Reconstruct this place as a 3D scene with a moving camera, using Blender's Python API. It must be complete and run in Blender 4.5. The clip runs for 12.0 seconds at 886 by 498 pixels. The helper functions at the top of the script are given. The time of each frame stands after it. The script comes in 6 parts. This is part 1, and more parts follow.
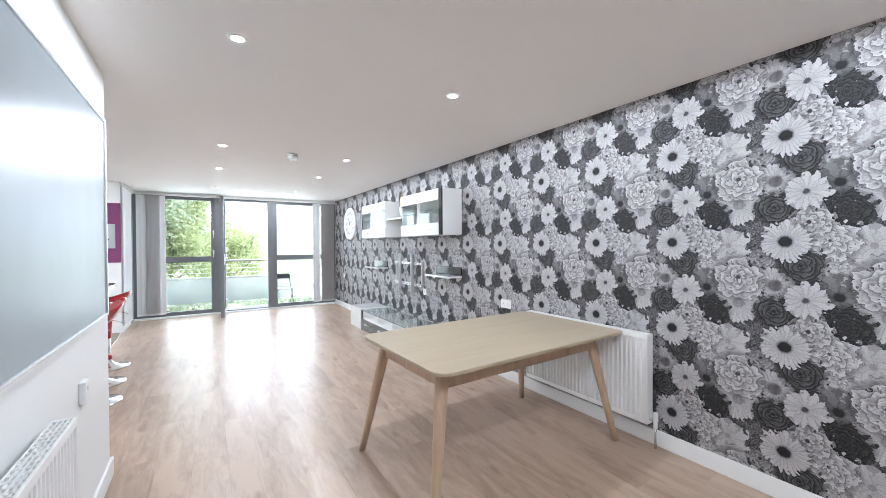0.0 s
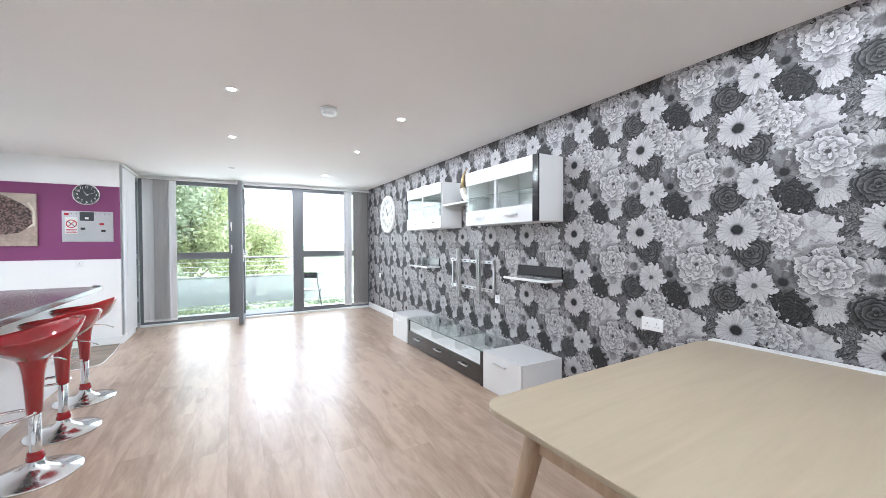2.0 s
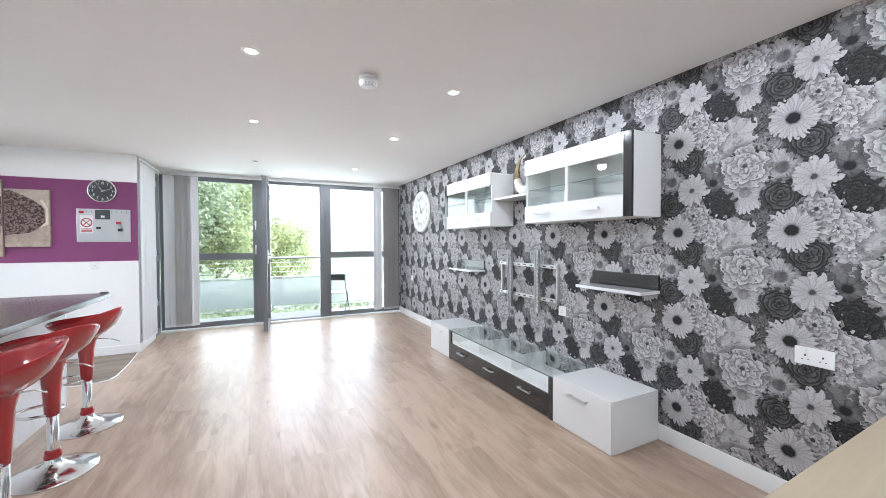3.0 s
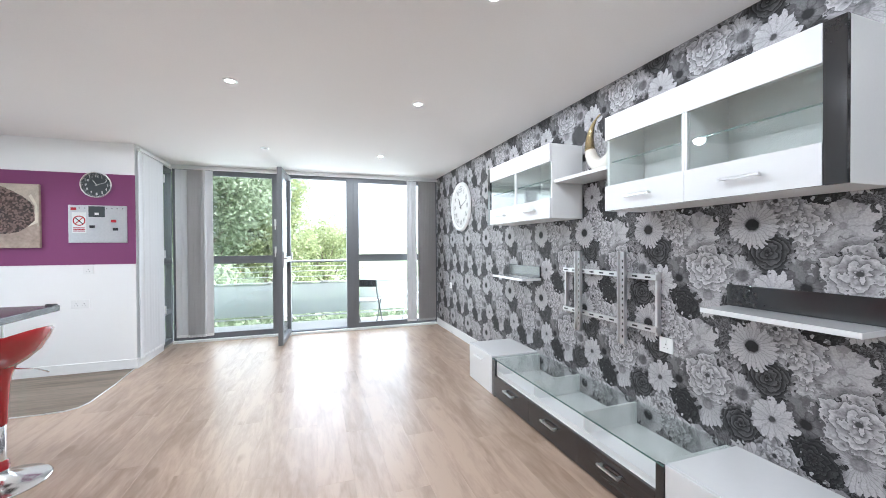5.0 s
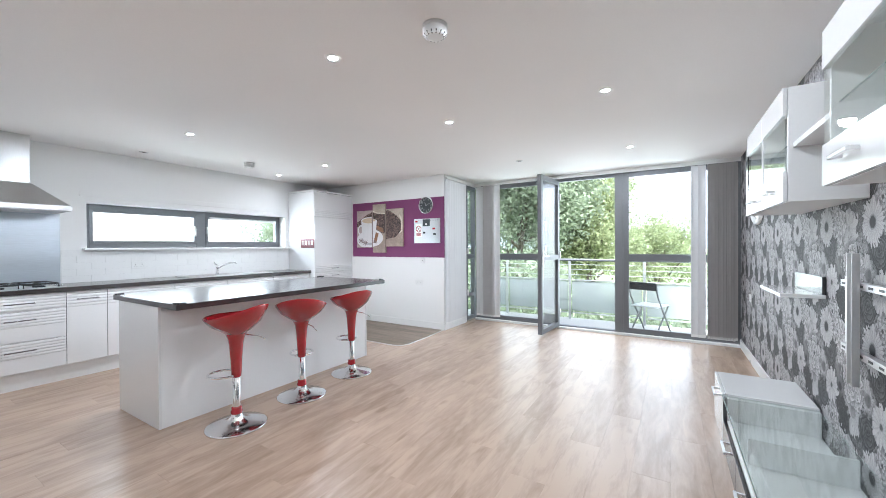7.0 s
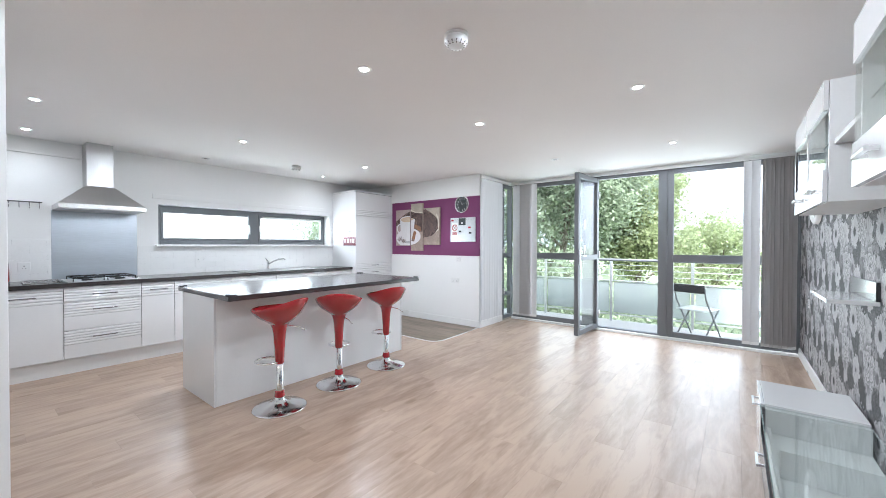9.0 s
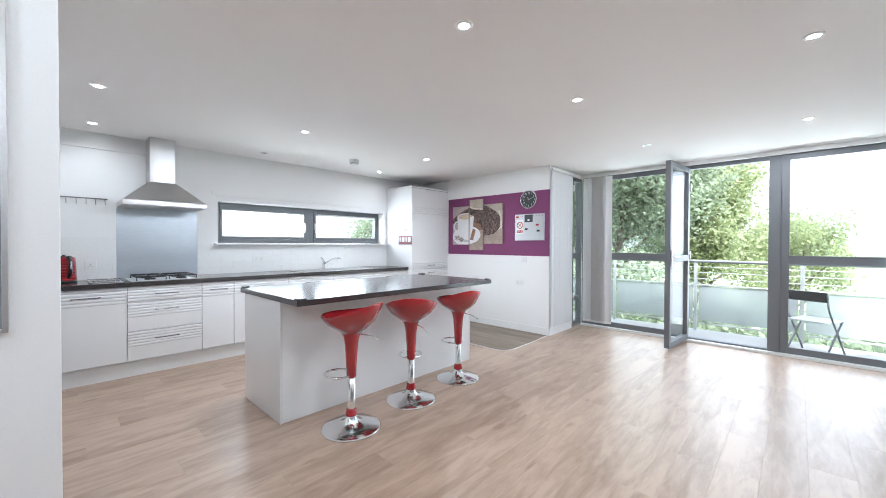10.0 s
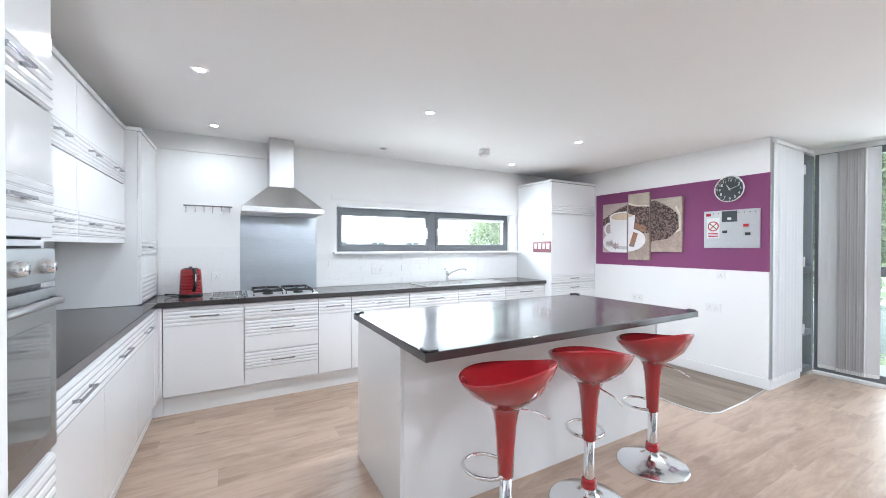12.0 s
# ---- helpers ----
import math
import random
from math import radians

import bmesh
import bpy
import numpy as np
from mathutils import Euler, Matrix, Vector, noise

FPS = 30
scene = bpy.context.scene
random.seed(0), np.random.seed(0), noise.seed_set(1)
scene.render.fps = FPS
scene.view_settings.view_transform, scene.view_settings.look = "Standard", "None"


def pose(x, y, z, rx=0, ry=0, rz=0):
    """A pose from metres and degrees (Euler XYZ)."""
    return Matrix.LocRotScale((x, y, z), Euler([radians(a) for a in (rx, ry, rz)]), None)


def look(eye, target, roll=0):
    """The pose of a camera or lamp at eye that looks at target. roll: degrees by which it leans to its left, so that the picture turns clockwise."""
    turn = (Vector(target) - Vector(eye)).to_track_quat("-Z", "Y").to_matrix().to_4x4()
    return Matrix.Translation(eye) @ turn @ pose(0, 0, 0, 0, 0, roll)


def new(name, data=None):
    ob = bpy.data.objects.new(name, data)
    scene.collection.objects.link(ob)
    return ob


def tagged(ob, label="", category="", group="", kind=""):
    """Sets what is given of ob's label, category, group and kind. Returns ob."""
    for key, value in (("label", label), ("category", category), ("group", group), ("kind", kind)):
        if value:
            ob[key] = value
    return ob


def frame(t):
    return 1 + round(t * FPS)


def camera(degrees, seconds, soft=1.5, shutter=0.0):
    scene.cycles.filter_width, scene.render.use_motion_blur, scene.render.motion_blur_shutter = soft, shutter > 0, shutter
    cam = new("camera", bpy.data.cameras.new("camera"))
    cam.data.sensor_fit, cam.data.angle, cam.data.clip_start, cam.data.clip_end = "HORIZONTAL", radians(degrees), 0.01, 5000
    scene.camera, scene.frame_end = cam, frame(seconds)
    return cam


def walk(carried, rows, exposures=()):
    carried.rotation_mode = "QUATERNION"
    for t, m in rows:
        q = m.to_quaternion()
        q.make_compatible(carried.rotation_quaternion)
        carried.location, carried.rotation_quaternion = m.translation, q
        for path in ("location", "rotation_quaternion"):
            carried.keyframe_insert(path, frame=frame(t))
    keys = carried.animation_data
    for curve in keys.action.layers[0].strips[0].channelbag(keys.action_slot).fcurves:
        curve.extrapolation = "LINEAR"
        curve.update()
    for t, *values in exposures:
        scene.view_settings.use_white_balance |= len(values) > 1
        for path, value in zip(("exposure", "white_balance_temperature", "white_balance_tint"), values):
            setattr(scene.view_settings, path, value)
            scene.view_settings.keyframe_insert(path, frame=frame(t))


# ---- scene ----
cam = camera(99.9, 12.0, soft=0.9)
EXPOSURES = [(0.0, 2.27, 5890, 9), (3.0, 2.18, 5890, 9), (9.5, 2.02, 5880, 9), (11.0, 2.07, 5875, 9), (12.0, 2.3, 5870, 9)]
PATH = [
    (0, (0.066, 0.068, 1.377), (1.142, 1.753, 1.352), -0.3),
    (0.5, (0.121, 0.212, 1.361), (1.233, 1.875, 1.335), -0.3),
    (1, (0.198, 0.535, 1.338), (1.315, 2.193, 1.308), -0.5),
    (1.5, (0.216, 0.997, 1.324), (1.296, 2.68, 1.29), -0.4),
    (2, (0.212, 1.457, 1.318), (1.198, 3.196, 1.282), -0.2),
    (2.5, (0.236, 1.852, 1.324), (1.15, 3.631, 1.286), -0.2),
    (3, (0.253, 2.116, 1.33), (1.139, 3.909, 1.291), -0.2),
    (3.2, (0.251, 2.191, 1.348), (1.143, 3.981, 1.3), -0.3),
    (4.8, (0.67, 2.887, 1.293), (1.41, 4.745, 1.273), -0.2),
    (5, (0.749, 2.989, 1.295), (1.398, 4.881, 1.275), -0.3),
    (5.5, (0.988, 3.144, 1.295), (1.258, 5.125, 1.278), -0.3),
    (6, (1.298, 3.113, 1.284), (1.018, 5.094, 1.273), -0.3),
    (6.5, (1.63, 2.997, 1.279), (0.862, 4.844, 1.27), -0.3),
    (7, (1.907, 2.922, 1.284), (0.862, 4.627, 1.271), -0.3),
    (9, (2.059, 2.917, 1.295), (0.823, 4.489, 1.271), 0.1),
    (9.5, (1.807, 2.954, 1.289), (0.535, 4.497, 1.264), 0.2),
    (10, (1.466, 3.002, 1.279), (0.085, 4.448, 1.254), 0.2),
    (10.5, (1.089, 3.118, 1.299), (-0.441, 4.406, 1.27), 0.2),
    (11, (0.794, 3.252, 1.327), (-0.864, 4.369, 1.3), 0.2),
    (11.5, (0.59, 3.35, 1.35), (-1.135, 4.362, 1.328), 0.1),
    (12, (0.495, 3.405, 1.353), (-1.249, 4.383, 1.338), 0.1),
]
walk(cam, [(t, look(eye, target, roll)) for t, eye, target, roll in PATH], EXPOSURES)

# ---- world, sun, large lights ----
world = bpy.data.worlds.new("overcast")
scene.world = world
world.use_nodes = True
wn, wl = world.node_tree.nodes, world.node_tree.links
sky = wn.new("ShaderNodeTexSky")
sky.sky_type, sky.sun_disc = "NISHITA", False
sky.sun_elevation, sky.sun_rotation = radians(51), radians(141)
sky.air_density, sky.dust_density, sky.ozone_density = 1.0, 4.0, 1.0
pale = wn.new("ShaderNodeHueSaturation")
pale.inputs["Saturation"].default_value = 0.2
wl.new(sky.outputs[0], pale.inputs["Color"])
cloud = wn.new("ShaderNodeMix")
cloud.data_type = "RGBA"
cloud.inputs["Factor"].default_value = 0.6
cloud.inputs[7].default_value = (5.2, 5.75, 6.45, 1)
wl.new(pale.outputs[0], cloud.inputs[6])
wl.new(cloud.outputs[2], wn["Background"].inputs["Color"])
wn["Background"].inputs["Strength"].default_value = 0.15

sun_data = bpy.data.lights.new("sun", "SUN")
sun_data.energy, sun_data.angle, sun_data.color = 5.0, radians(14), (1.0, 0.97, 0.93)
sun = new("sun", sun_data)
sun.matrix_world = look((20, -25, 40), (0, 0, 0))


def window_light(name, m, width, height, watts):
    data = bpy.data.lights.new(name, "AREA")
    data.shape, data.size, data.size_y, data.energy, data.color = "RECTANGLE", width, height, watts, (0.93, 0.97, 1.0)
    lamp = new(name, data)
    lamp.matrix_world = m
    return lamp


window_light("sky_light_front", look((0.85, 9.12, 1.2), (0.85, 0, 1.1)), 3.0, 2.1, 14)
window_light("sky_light_kitchen", look((-3.99, 5.65, 1.55), (0, 5.7, 1.2)), 2.2, 0.42, 10)

# ---- materials ----


def nodes_of(name):
    m = bpy.data.materials.new(name)
    m.use_nodes = True
    t = m.node_tree
    return m, t.nodes, t.links, t.nodes["Principled BSDF"]


def surface(name, color, rough=0.5, metal=0.0, grain=60.0, vary=0.06, bump=0.05, coat=0.0, stretch=(1, 1, 1), stain=1.2, depth=0.001):
    """Paint, plastic, metal or board: colour varied at two scales, fine relief."""
    m, n, l, b = nodes_of(name)
    co = n.new("ShaderNodeTexCoord")
    mp = n.new("ShaderNodeMapping")
    mp.inputs["Scale"].default_value = stretch
    l.new(co.outputs["Object"], mp.inputs["Vector"])
    fine, broad = n.new("ShaderNodeTexNoise"), n.new("ShaderNodeTexNoise")
    fine.inputs["Scale"].default_value, fine.inputs["Detail"].default_value = grain, 4
    broad.inputs["Scale"].default_value, broad.inputs["Detail"].default_value = stain, 3
    for x in (fine, broad):
        l.new(mp.outputs[0], x.inputs["Vector"])
    both = n.new("ShaderNodeMath")
    both.operation = "ADD"
    l.new(fine.outputs["Fac"], both.inputs[0])
    l.new(broad.outputs["Fac"], both.inputs[1])
    ramp = n.new("ShaderNodeMapRange")
    ramp.inputs["From Min"].default_value, ramp.inputs["From Max"].default_value = 0.6, 1.4
    ramp.inputs["To Min"].default_value, ramp.inputs["To Max"].default_value = 1 - vary, 1 + vary
    l.new(both.outputs[0], ramp.inputs["Value"])
    mul = n.new("ShaderNodeVectorMath")
    mul.operation = "SCALE"
    mul.inputs[0].default_value = color
    l.new(ramp.outputs[0], mul.inputs["Scale"])
    l.new(mul.outputs[0], b.inputs["Base Color"])
    rr = n.new("ShaderNodeMapRange")
    rr.inputs["From Min"].default_value, rr.inputs["From Max"].default_value = 0.3, 0.7
    rr.inputs["To Min"].default_value, rr.inputs["To Max"].default_value = max(0.02, rough * 0.85), min(1, rough * 1.15)
    l.new(broad.outputs["Fac"], rr.inputs["Value"])
    l.new(rr.outputs[0], b.inputs["Roughness"])
    b.inputs["Metallic"].default_value = metal
    b.inputs["Coat Weight"].default_value = coat
    b.inputs["Coat Roughness"].default_value = 0.08
    if bump:
        bp = n.new("ShaderNodeBump")
        bp.inputs["Strength"].default_value, bp.inputs["Distance"].default_value = bump, depth
        l.new(fine.outputs["Fac"], bp.inputs["Height"])
        l.new(bp.outputs[0], b.inputs["Normal"])
    return m


def wood(name, light, dark, rough, along, scale=1.0, contrast=1.0, knots=False):
    """Plank or board with grain running along x, y or z; shade varies from piece to piece."""
    m, n, l, b = nodes_of(name)
    co, info = n.new("ShaderNodeTexCoord"), n.new("ShaderNodeObjectInfo")
    shift = n.new("ShaderNodeVectorMath")
    shift.operation = "MULTIPLY_ADD"
    comb = n.new("ShaderNodeCombineXYZ")
    for i in range(3):
        l.new(info.outputs["Random"], comb.inputs[i])
    shift.inputs[1].default_value = (37.0, 53.0, 19.0)
    l.new(comb.outputs[0], shift.inputs[0])
    l.new(co.outputs["Object"], shift.inputs[2])
    mp = n.new("ShaderNodeMapping")
    mp.inputs["Scale"].default_value = [scale * ((1.5 if knots else 0.9) if k == along else 9.0) for k in "xyz"]
    l.new(shift.outputs[0], mp.inputs["Vector"])
    rings, fibre, blotch = (n.new("ShaderNodeTexNoise") for _ in range(3))
    for x, s, d, dist in ((rings, 1.3, 5, 1.2), (fibre, 9.0, 6, 0.3), (blotch, 0.45, 2, 0.6)):
        x.inputs["Scale"].default_value, x.inputs["Detail"].default_value, x.inputs["Distortion"].default_value = s, d, dist
        l.new(mp.outputs[0], x.inputs["Vector"])
    a = n.new("ShaderNodeMath")
    a.operation = "MULTIPLY_ADD"
    a.inputs[1].default_value = 0.35
    l.new(fibre.outputs["Fac"], a.inputs[0])
    l.new(rings.outputs["Fac"], a.inputs[2])
    c = n.new("ShaderNodeMath")
    c.operation = "MULTIPLY_ADD"
    c.inputs[1].default_value = 0.5
    l.new(blotch.outputs["Fac"], c.inputs[0])
    l.new(a.outputs[0], c.inputs[2])
    tone = n.new("ShaderNodeMath")
    tone.operation = "MULTIPLY_ADD"
    tone.inputs[1].default_value = 0.10
    l.new(info.outputs["Random"], tone.inputs[0])
    l.new(c.outputs[0], tone.inputs[2])
    if knots:
        km, cells, spot, some, sink = n.new("ShaderNodeMapping"), n.new("ShaderNodeTexVoronoi"), n.new("ShaderNodeMapRange"), n.new("ShaderNodeMath"), n.new("ShaderNodeMath")
        km.inputs["Scale"].default_value = (6.0, 2.6, 6.0)
        l.new(shift.outputs[0], km.inputs["Vector"])
        l.new(km.outputs[0], cells.inputs["Vector"])
        cells.inputs["Scale"].default_value = 1.0
        spot.inputs["From Min"].default_value, spot.inputs["From Max"].default_value = 0.20, 0.03
        spot.inputs["To Max"].default_value = -0.40
        l.new(cells.outputs["Distance"], spot.inputs["Value"])
        some.operation, some.inputs[1].default_value = "GREATER_THAN", 0.62
        l.new(cells.outputs["Color"], some.inputs[0])
        sink.operation = "MULTIPLY_ADD"
        l.new(spot.outputs[0], sink.inputs[0])
        l.new(some.outputs[0], sink.inputs[1])
        l.new(tone.outputs[0], sink.inputs[2])
        tone.inputs[1].default_value = 0.22
        tone = sink
    ramp = n.new("ShaderNodeValToRGB")
    ramp.color_ramp.elements[0].position, ramp.color_ramp.elements[1].position = 1.0 - 0.36 / contrast, 1.0
    ramp.color_ramp.elements[0].color, ramp.color_ramp.elements[1].color = (*dark, 1), (*light, 1)
    mr = n.new("ShaderNodeMath")
    mr.operation = "MULTIPLY"
    mr.inputs[1].default_value = 0.86
    l.new(tone.outputs[0], mr.inputs[0])
    l.new(mr.outputs[0], ramp.inputs["Fac"])
    l.new(ramp.outputs[0], b.inputs["Base Color"])
    b.inputs["Roughness"].default_value = rough
    bp = n.new("ShaderNodeBump")
    bp.inputs["Strength"].default_value, bp.inputs["Distance"].default_value = 0.025, 0.0005
    l.new(fibre.outputs["Fac"], bp.inputs["Height"])
    l.new(bp.outputs[0], b.inputs["Normal"])
    return m


def pane_glass(name, tint, gloss=0.06):
    """Thin window glass: clear, with a weak mirror that grows at grazing angles."""
    m, n, l, b = nodes_of(name)
    clear, mirror, mix, fres = n.new("ShaderNodeBsdfTransparent"), n.new("ShaderNodeBsdfGlossy"), n.new("ShaderNodeMixShader"), n.new("ShaderNodeLayerWeight")
    clear.inputs["Color"].default_value = (*tint, 1)
    mirror.inputs["Roughness"].default_value = 0.01
    fres.inputs["Blend"].default_value = 0.5
    steep, scaled = n.new("ShaderNodeMath"), n.new("ShaderNodeMath")
    steep.operation, scaled.operation = "POWER", "MULTIPLY_ADD"
    steep.inputs[1].default_value, scaled.inputs[1].default_value, scaled.inputs[2].default_value = 5.0, 0.7, gloss * 0.7
    l.new(fres.outputs["Facing"], steep.inputs[0])
    l.new(steep.outputs[0], scaled.inputs[0])
    l.new(scaled.outputs[0], mix.inputs[0])
    l.new(clear.outputs[0], mix.inputs[1])
    l.new(mirror.outputs[0], mix.inputs[2])
    l.new(mix.outputs[0], n["Material Output"].inputs["Surface"])
    return m


def glowing(name, color, strength):
    m, n, l, b = nodes_of(name)
    b.inputs["Emission Color"].default_value, b.inputs["Emission Strength"].default_value = (*color, 1), strength
    return m


TILE_W, TILE_H = 0.566, 0.561
# printed flower heads; daisies: y, z of the heart, radius, petals (even), light, dark, eye size, eye shade, petal tip roundness
# roses: y, z of the heart, radius, petals, light, dark, eye size, eye shade, ruffle, rings, fold
FLOWERS = [
    ("rose", 0.856, 1.299, 0.070, 5, 0.55, 0.05, 0.14, 0.06, 12, 4, 0.55),
    ("rose", 0.929, 1.443, 0.112, 16, 0.40, 0.03, 0.08, 0.05, 20, 7, 1.2),
    ("rose", 0.549, 1.276, 0.112, 7, 0.96, 0.24, 0.10, 0.25, 9, 3.4, 0.6),
    ("daisy", 0.553, 1.670, 0.108, 8, 0.34, 0.05, 0.22, 0.03, 0.45),
    ("daisy", 0.960, 1.592, 0.108, 30, 0.84, 0.28, 0.22, 0.42, 0.20),
    ("rose", 0.534, 1.530, 0.098, 8, 0.10, 0.015, 0.08, 0.02, 10, 5, 1.2),
    ("daisy", 0.442, 1.361, 0.100, 8, 0.84, 0.42, 0.13, 0.50, 0.35),
    ("rose", 0.587, 1.385, 0.104, 6, 1.0, 0.10, 0.08, 0.10, 12, 2.9, 0.6),
    ("rose", 0.663, 1.483, 0.094, 5, 0.90, 0.10, 0.14, 0.07, 11, 3.2, 0.6),
    ("daisy", 0.796, 1.706, 0.096, 22, 0.76, 0.22, 0.30, 0.20, 0.22),
    ("rose", 0.961, 1.739, 0.122, 5, 0.96, 0.12, 0.12, 0.10, 10, 3.6, 0.7),
    ("rose", 0.800, 1.563, 0.088, 3, 0.20, 0.012, 0.10, 0.02, 7, 4.6, 1.2),
    ("rose", 0.692, 1.254, 0.088, 3, 0.20, 0.012, 0.10, 0.02, 7, 4.6, 1.2),
    ("daisy", 0.673, 1.639, 0.092, 14, 0.86, 0.38, 0.17, 0.10, 0.30),
    ("daisy", 0.755, 1.383, 0.104, 28, 0.86, 0.30, 0.29, 0.03, 0.22),
]


def flower_group(kind, names):
    """Shader group for one printed flower head laid over what is under it."""
    g = bpy.data.node_groups.new(kind, "ShaderNodeTree")
    io = g.interface
    for nm in ["Point", "Heart"]:
        io.new_socket(nm, in_out="INPUT", socket_type="NodeSocketVector")
    for nm in ["Under", "Crumple"] + names:
        io.new_socket(nm, in_out="INPUT", socket_type="NodeSocketFloat")
    io.new_socket("Shade", in_out="OUTPUT", socket_type="NodeSocketFloat")
    n, l = g.nodes, g.links
    gi, go = n.new("NodeGroupInput"), n.new("NodeGroupOutput")
    I = gi.outputs

    def op(kind, a, b=None, c=None, clamp=False):
        x = n.new("ShaderNodeMath")
        x.operation, x.use_clamp = kind, clamp
        for k, v in enumerate((a, b, c)):
            if isinstance(v, (int, float)):
                x.inputs[k].default_value = v
            elif v is not None:
                l.new(v, x.inputs[k])
        return x.outputs[0]

    def mix(a, b, f):
        return op("MULTIPLY_ADD", op("SUBTRACT", b, a), f, a)

    def chance(v, seed):
        w = n.new("ShaderNodeTexWhiteNoise")
        w.noise_dimensions = "1D"
        l.new(op("ADD", v, seed), w.inputs["W"])
        return w.outputs["Value"]

    sub = n.new("ShaderNodeVectorMath")
    sub.operation = "SUBTRACT"
    l.new(I["Point"], sub.inputs[0])
    l.new(I["Heart"], sub.inputs[1])
    wrap = n.new("ShaderNodeVectorMath")
    wrap.operation = "WRAP"
    wrap.inputs[1].default_value = (TILE_W / 2, TILE_H / 2, 1)
    wrap.inputs[2].default_value = (-TILE_W / 2, -TILE_H / 2, -1)
    l.new(sub.outputs[0], wrap.inputs[0])
    leng = n.new("ShaderNodeVectorMath")
    leng.operation = "LENGTH"
    l.new(wrap.outputs[0], leng.inputs[0])
    sep = n.new("ShaderNodeSeparateXYZ")
    l.new(wrap.outputs[0], sep.inputs[0])
    a = op("DIVIDE", leng.outputs["Value"], I["Radius"])
    th = op("ARCTAN2", sep.outputs[1], sep.outputs[0])
    cr = I["Crumple"]
    if kind == "daisy":
        turn = op("MULTIPLY_ADD", th, op("DIVIDE", I["Petals"], 2 * math.pi), op("MULTIPLY", cr, 1.5))

        def layer(shift, reach, seed):
            pos = op("ADD", turn, shift)
            u = op("SUBTRACT", op("FRACT", pos), 0.5)
            luck = chance(op("FLOOR", pos), seed)
            across = op("MULTIPLY", op("MULTIPLY", u, u), 4.0)
            tip = op("MULTIPLY_ADD", cr, 0.55, op("MULTIPLY_ADD", luck, 0.22, reach))
            tip = op("SUBTRACT", tip, op("MULTIPLY", across, I["Tip"]))
            mask = op("MULTIPLY", op("SUBTRACT", tip, a), 26.0, clamp=True)
            body = op("MULTIPLY", op("SUBTRACT", 0.5, op("ABSOLUTE", u)), 6.0, clamp=True)
            vein = op("MULTIPLY", op("SINE", op("MULTIPLY", u, 21.0)), 0.07)
            lit = op("MULTIPLY", op("MULTIPLY_ADD", a, 0.40, 0.66), op("MULTIPLY_ADD", luck, 0.28, 0.80))
            lit = op("MULTIPLY", op("ADD", lit, vein), op("MULTIPLY_ADD", body, 0.55, 0.45), clamp=True)
            return mask, mix(I["Dark"], I["Light"], lit)

        low_mask, low = layer(0.5, 0.86, 3.7)
        top_mask, top = layer(0.0, 0.92, 11.3)
        v = mix(op("MULTIPLY", low, 0.62), top, top_mask)
        mask = op("MAXIMUM", low_mask, top_mask)
        specks = op("MULTIPLY_ADD", cr, 1.6, 1.0)
        heart = op("MULTIPLY", I["EyeShade"], specks)
        collar = op("MULTIPLY", op("SUBTRACT", op("MULTIPLY", I["Eye"], 1.28), a), 12.0, clamp=True)
        v = mix(v, op("MULTIPLY", v, 0.55), collar)
    else:
        lay = op("MULTIPLY_ADD", a, I["Rings"], op("MULTIPLY", th, 1 / (2 * math.pi)))
        step = op("FLOOR", lay)
        turned = op("MULTIPLY_ADD", step, 2.4, op("MULTIPLY", th, op("MULTIPLY", I["Petals"], 0.5)))
        scallop = op("ABSOLUTE", op("SINE", op("MULTIPLY_ADD", cr, 2.4, turned)))
        edge = op("MULTIPLY_ADD", cr, op("MULTIPLY", I["Ruffle"], 0.17), op("MULTIPLY_ADD", scallop, -0.62, lay))
        depth = op("FRACT", edge)
        luck = chance(op("FLOOR", edge), 5.1)
        fold = op("POWER", depth, I["Fold"])
        fold = op("MULTIPLY", fold, op("MULTIPLY_ADD", scallop, 0.35, 0.68))
        rim = op("MULTIPLY", op("SUBTRACT", 1.0, depth), 10.0, clamp=True)
        fold = op("MULTIPLY", fold, op("MULTIPLY_ADD", rim, 0.45, 0.55))
        fold = op("MULTIPLY_ADD", op("MULTIPLY_ADD", luck, 0.24, -0.06), op("MULTIPLY_ADD", a, 0.9, 0.1), fold)
        fold = op("MULTIPLY", fold, op("MULTIPLY_ADD", cr, 1.1, 1.05), clamp=True)
        v = mix(I["Dark"], I["Light"], fold)
        outline = op("MULTIPLY_ADD", op("ABSOLUTE", op("SINE", op("MULTIPLY_ADD", th, op("MULTIPLY", I["Petals"], 0.5), 0.7))), -0.20, op("MULTIPLY_ADD", cr, 1.7, a))
        mask = op("MULTIPLY", op("SUBTRACT", 0.90, outline), 30.0, clamp=True)
        heart = I["EyeShade"]
    eye = op("MULTIPLY", op("SUBTRACT", I["Eye"], op("MULTIPLY_ADD", cr, 0.12, a)), 20.0, clamp=True)
    v = mix(v, heart, eye)
    shade = op("MULTIPLY", op("SUBTRACT", 1.2, a), 5.0, clamp=True)
    under = op("MULTIPLY", I["Under"], op("MULTIPLY_ADD", shade, -0.5, 1.0))
    l.new(mix(under, v, mask), go.inputs[0])
    return g


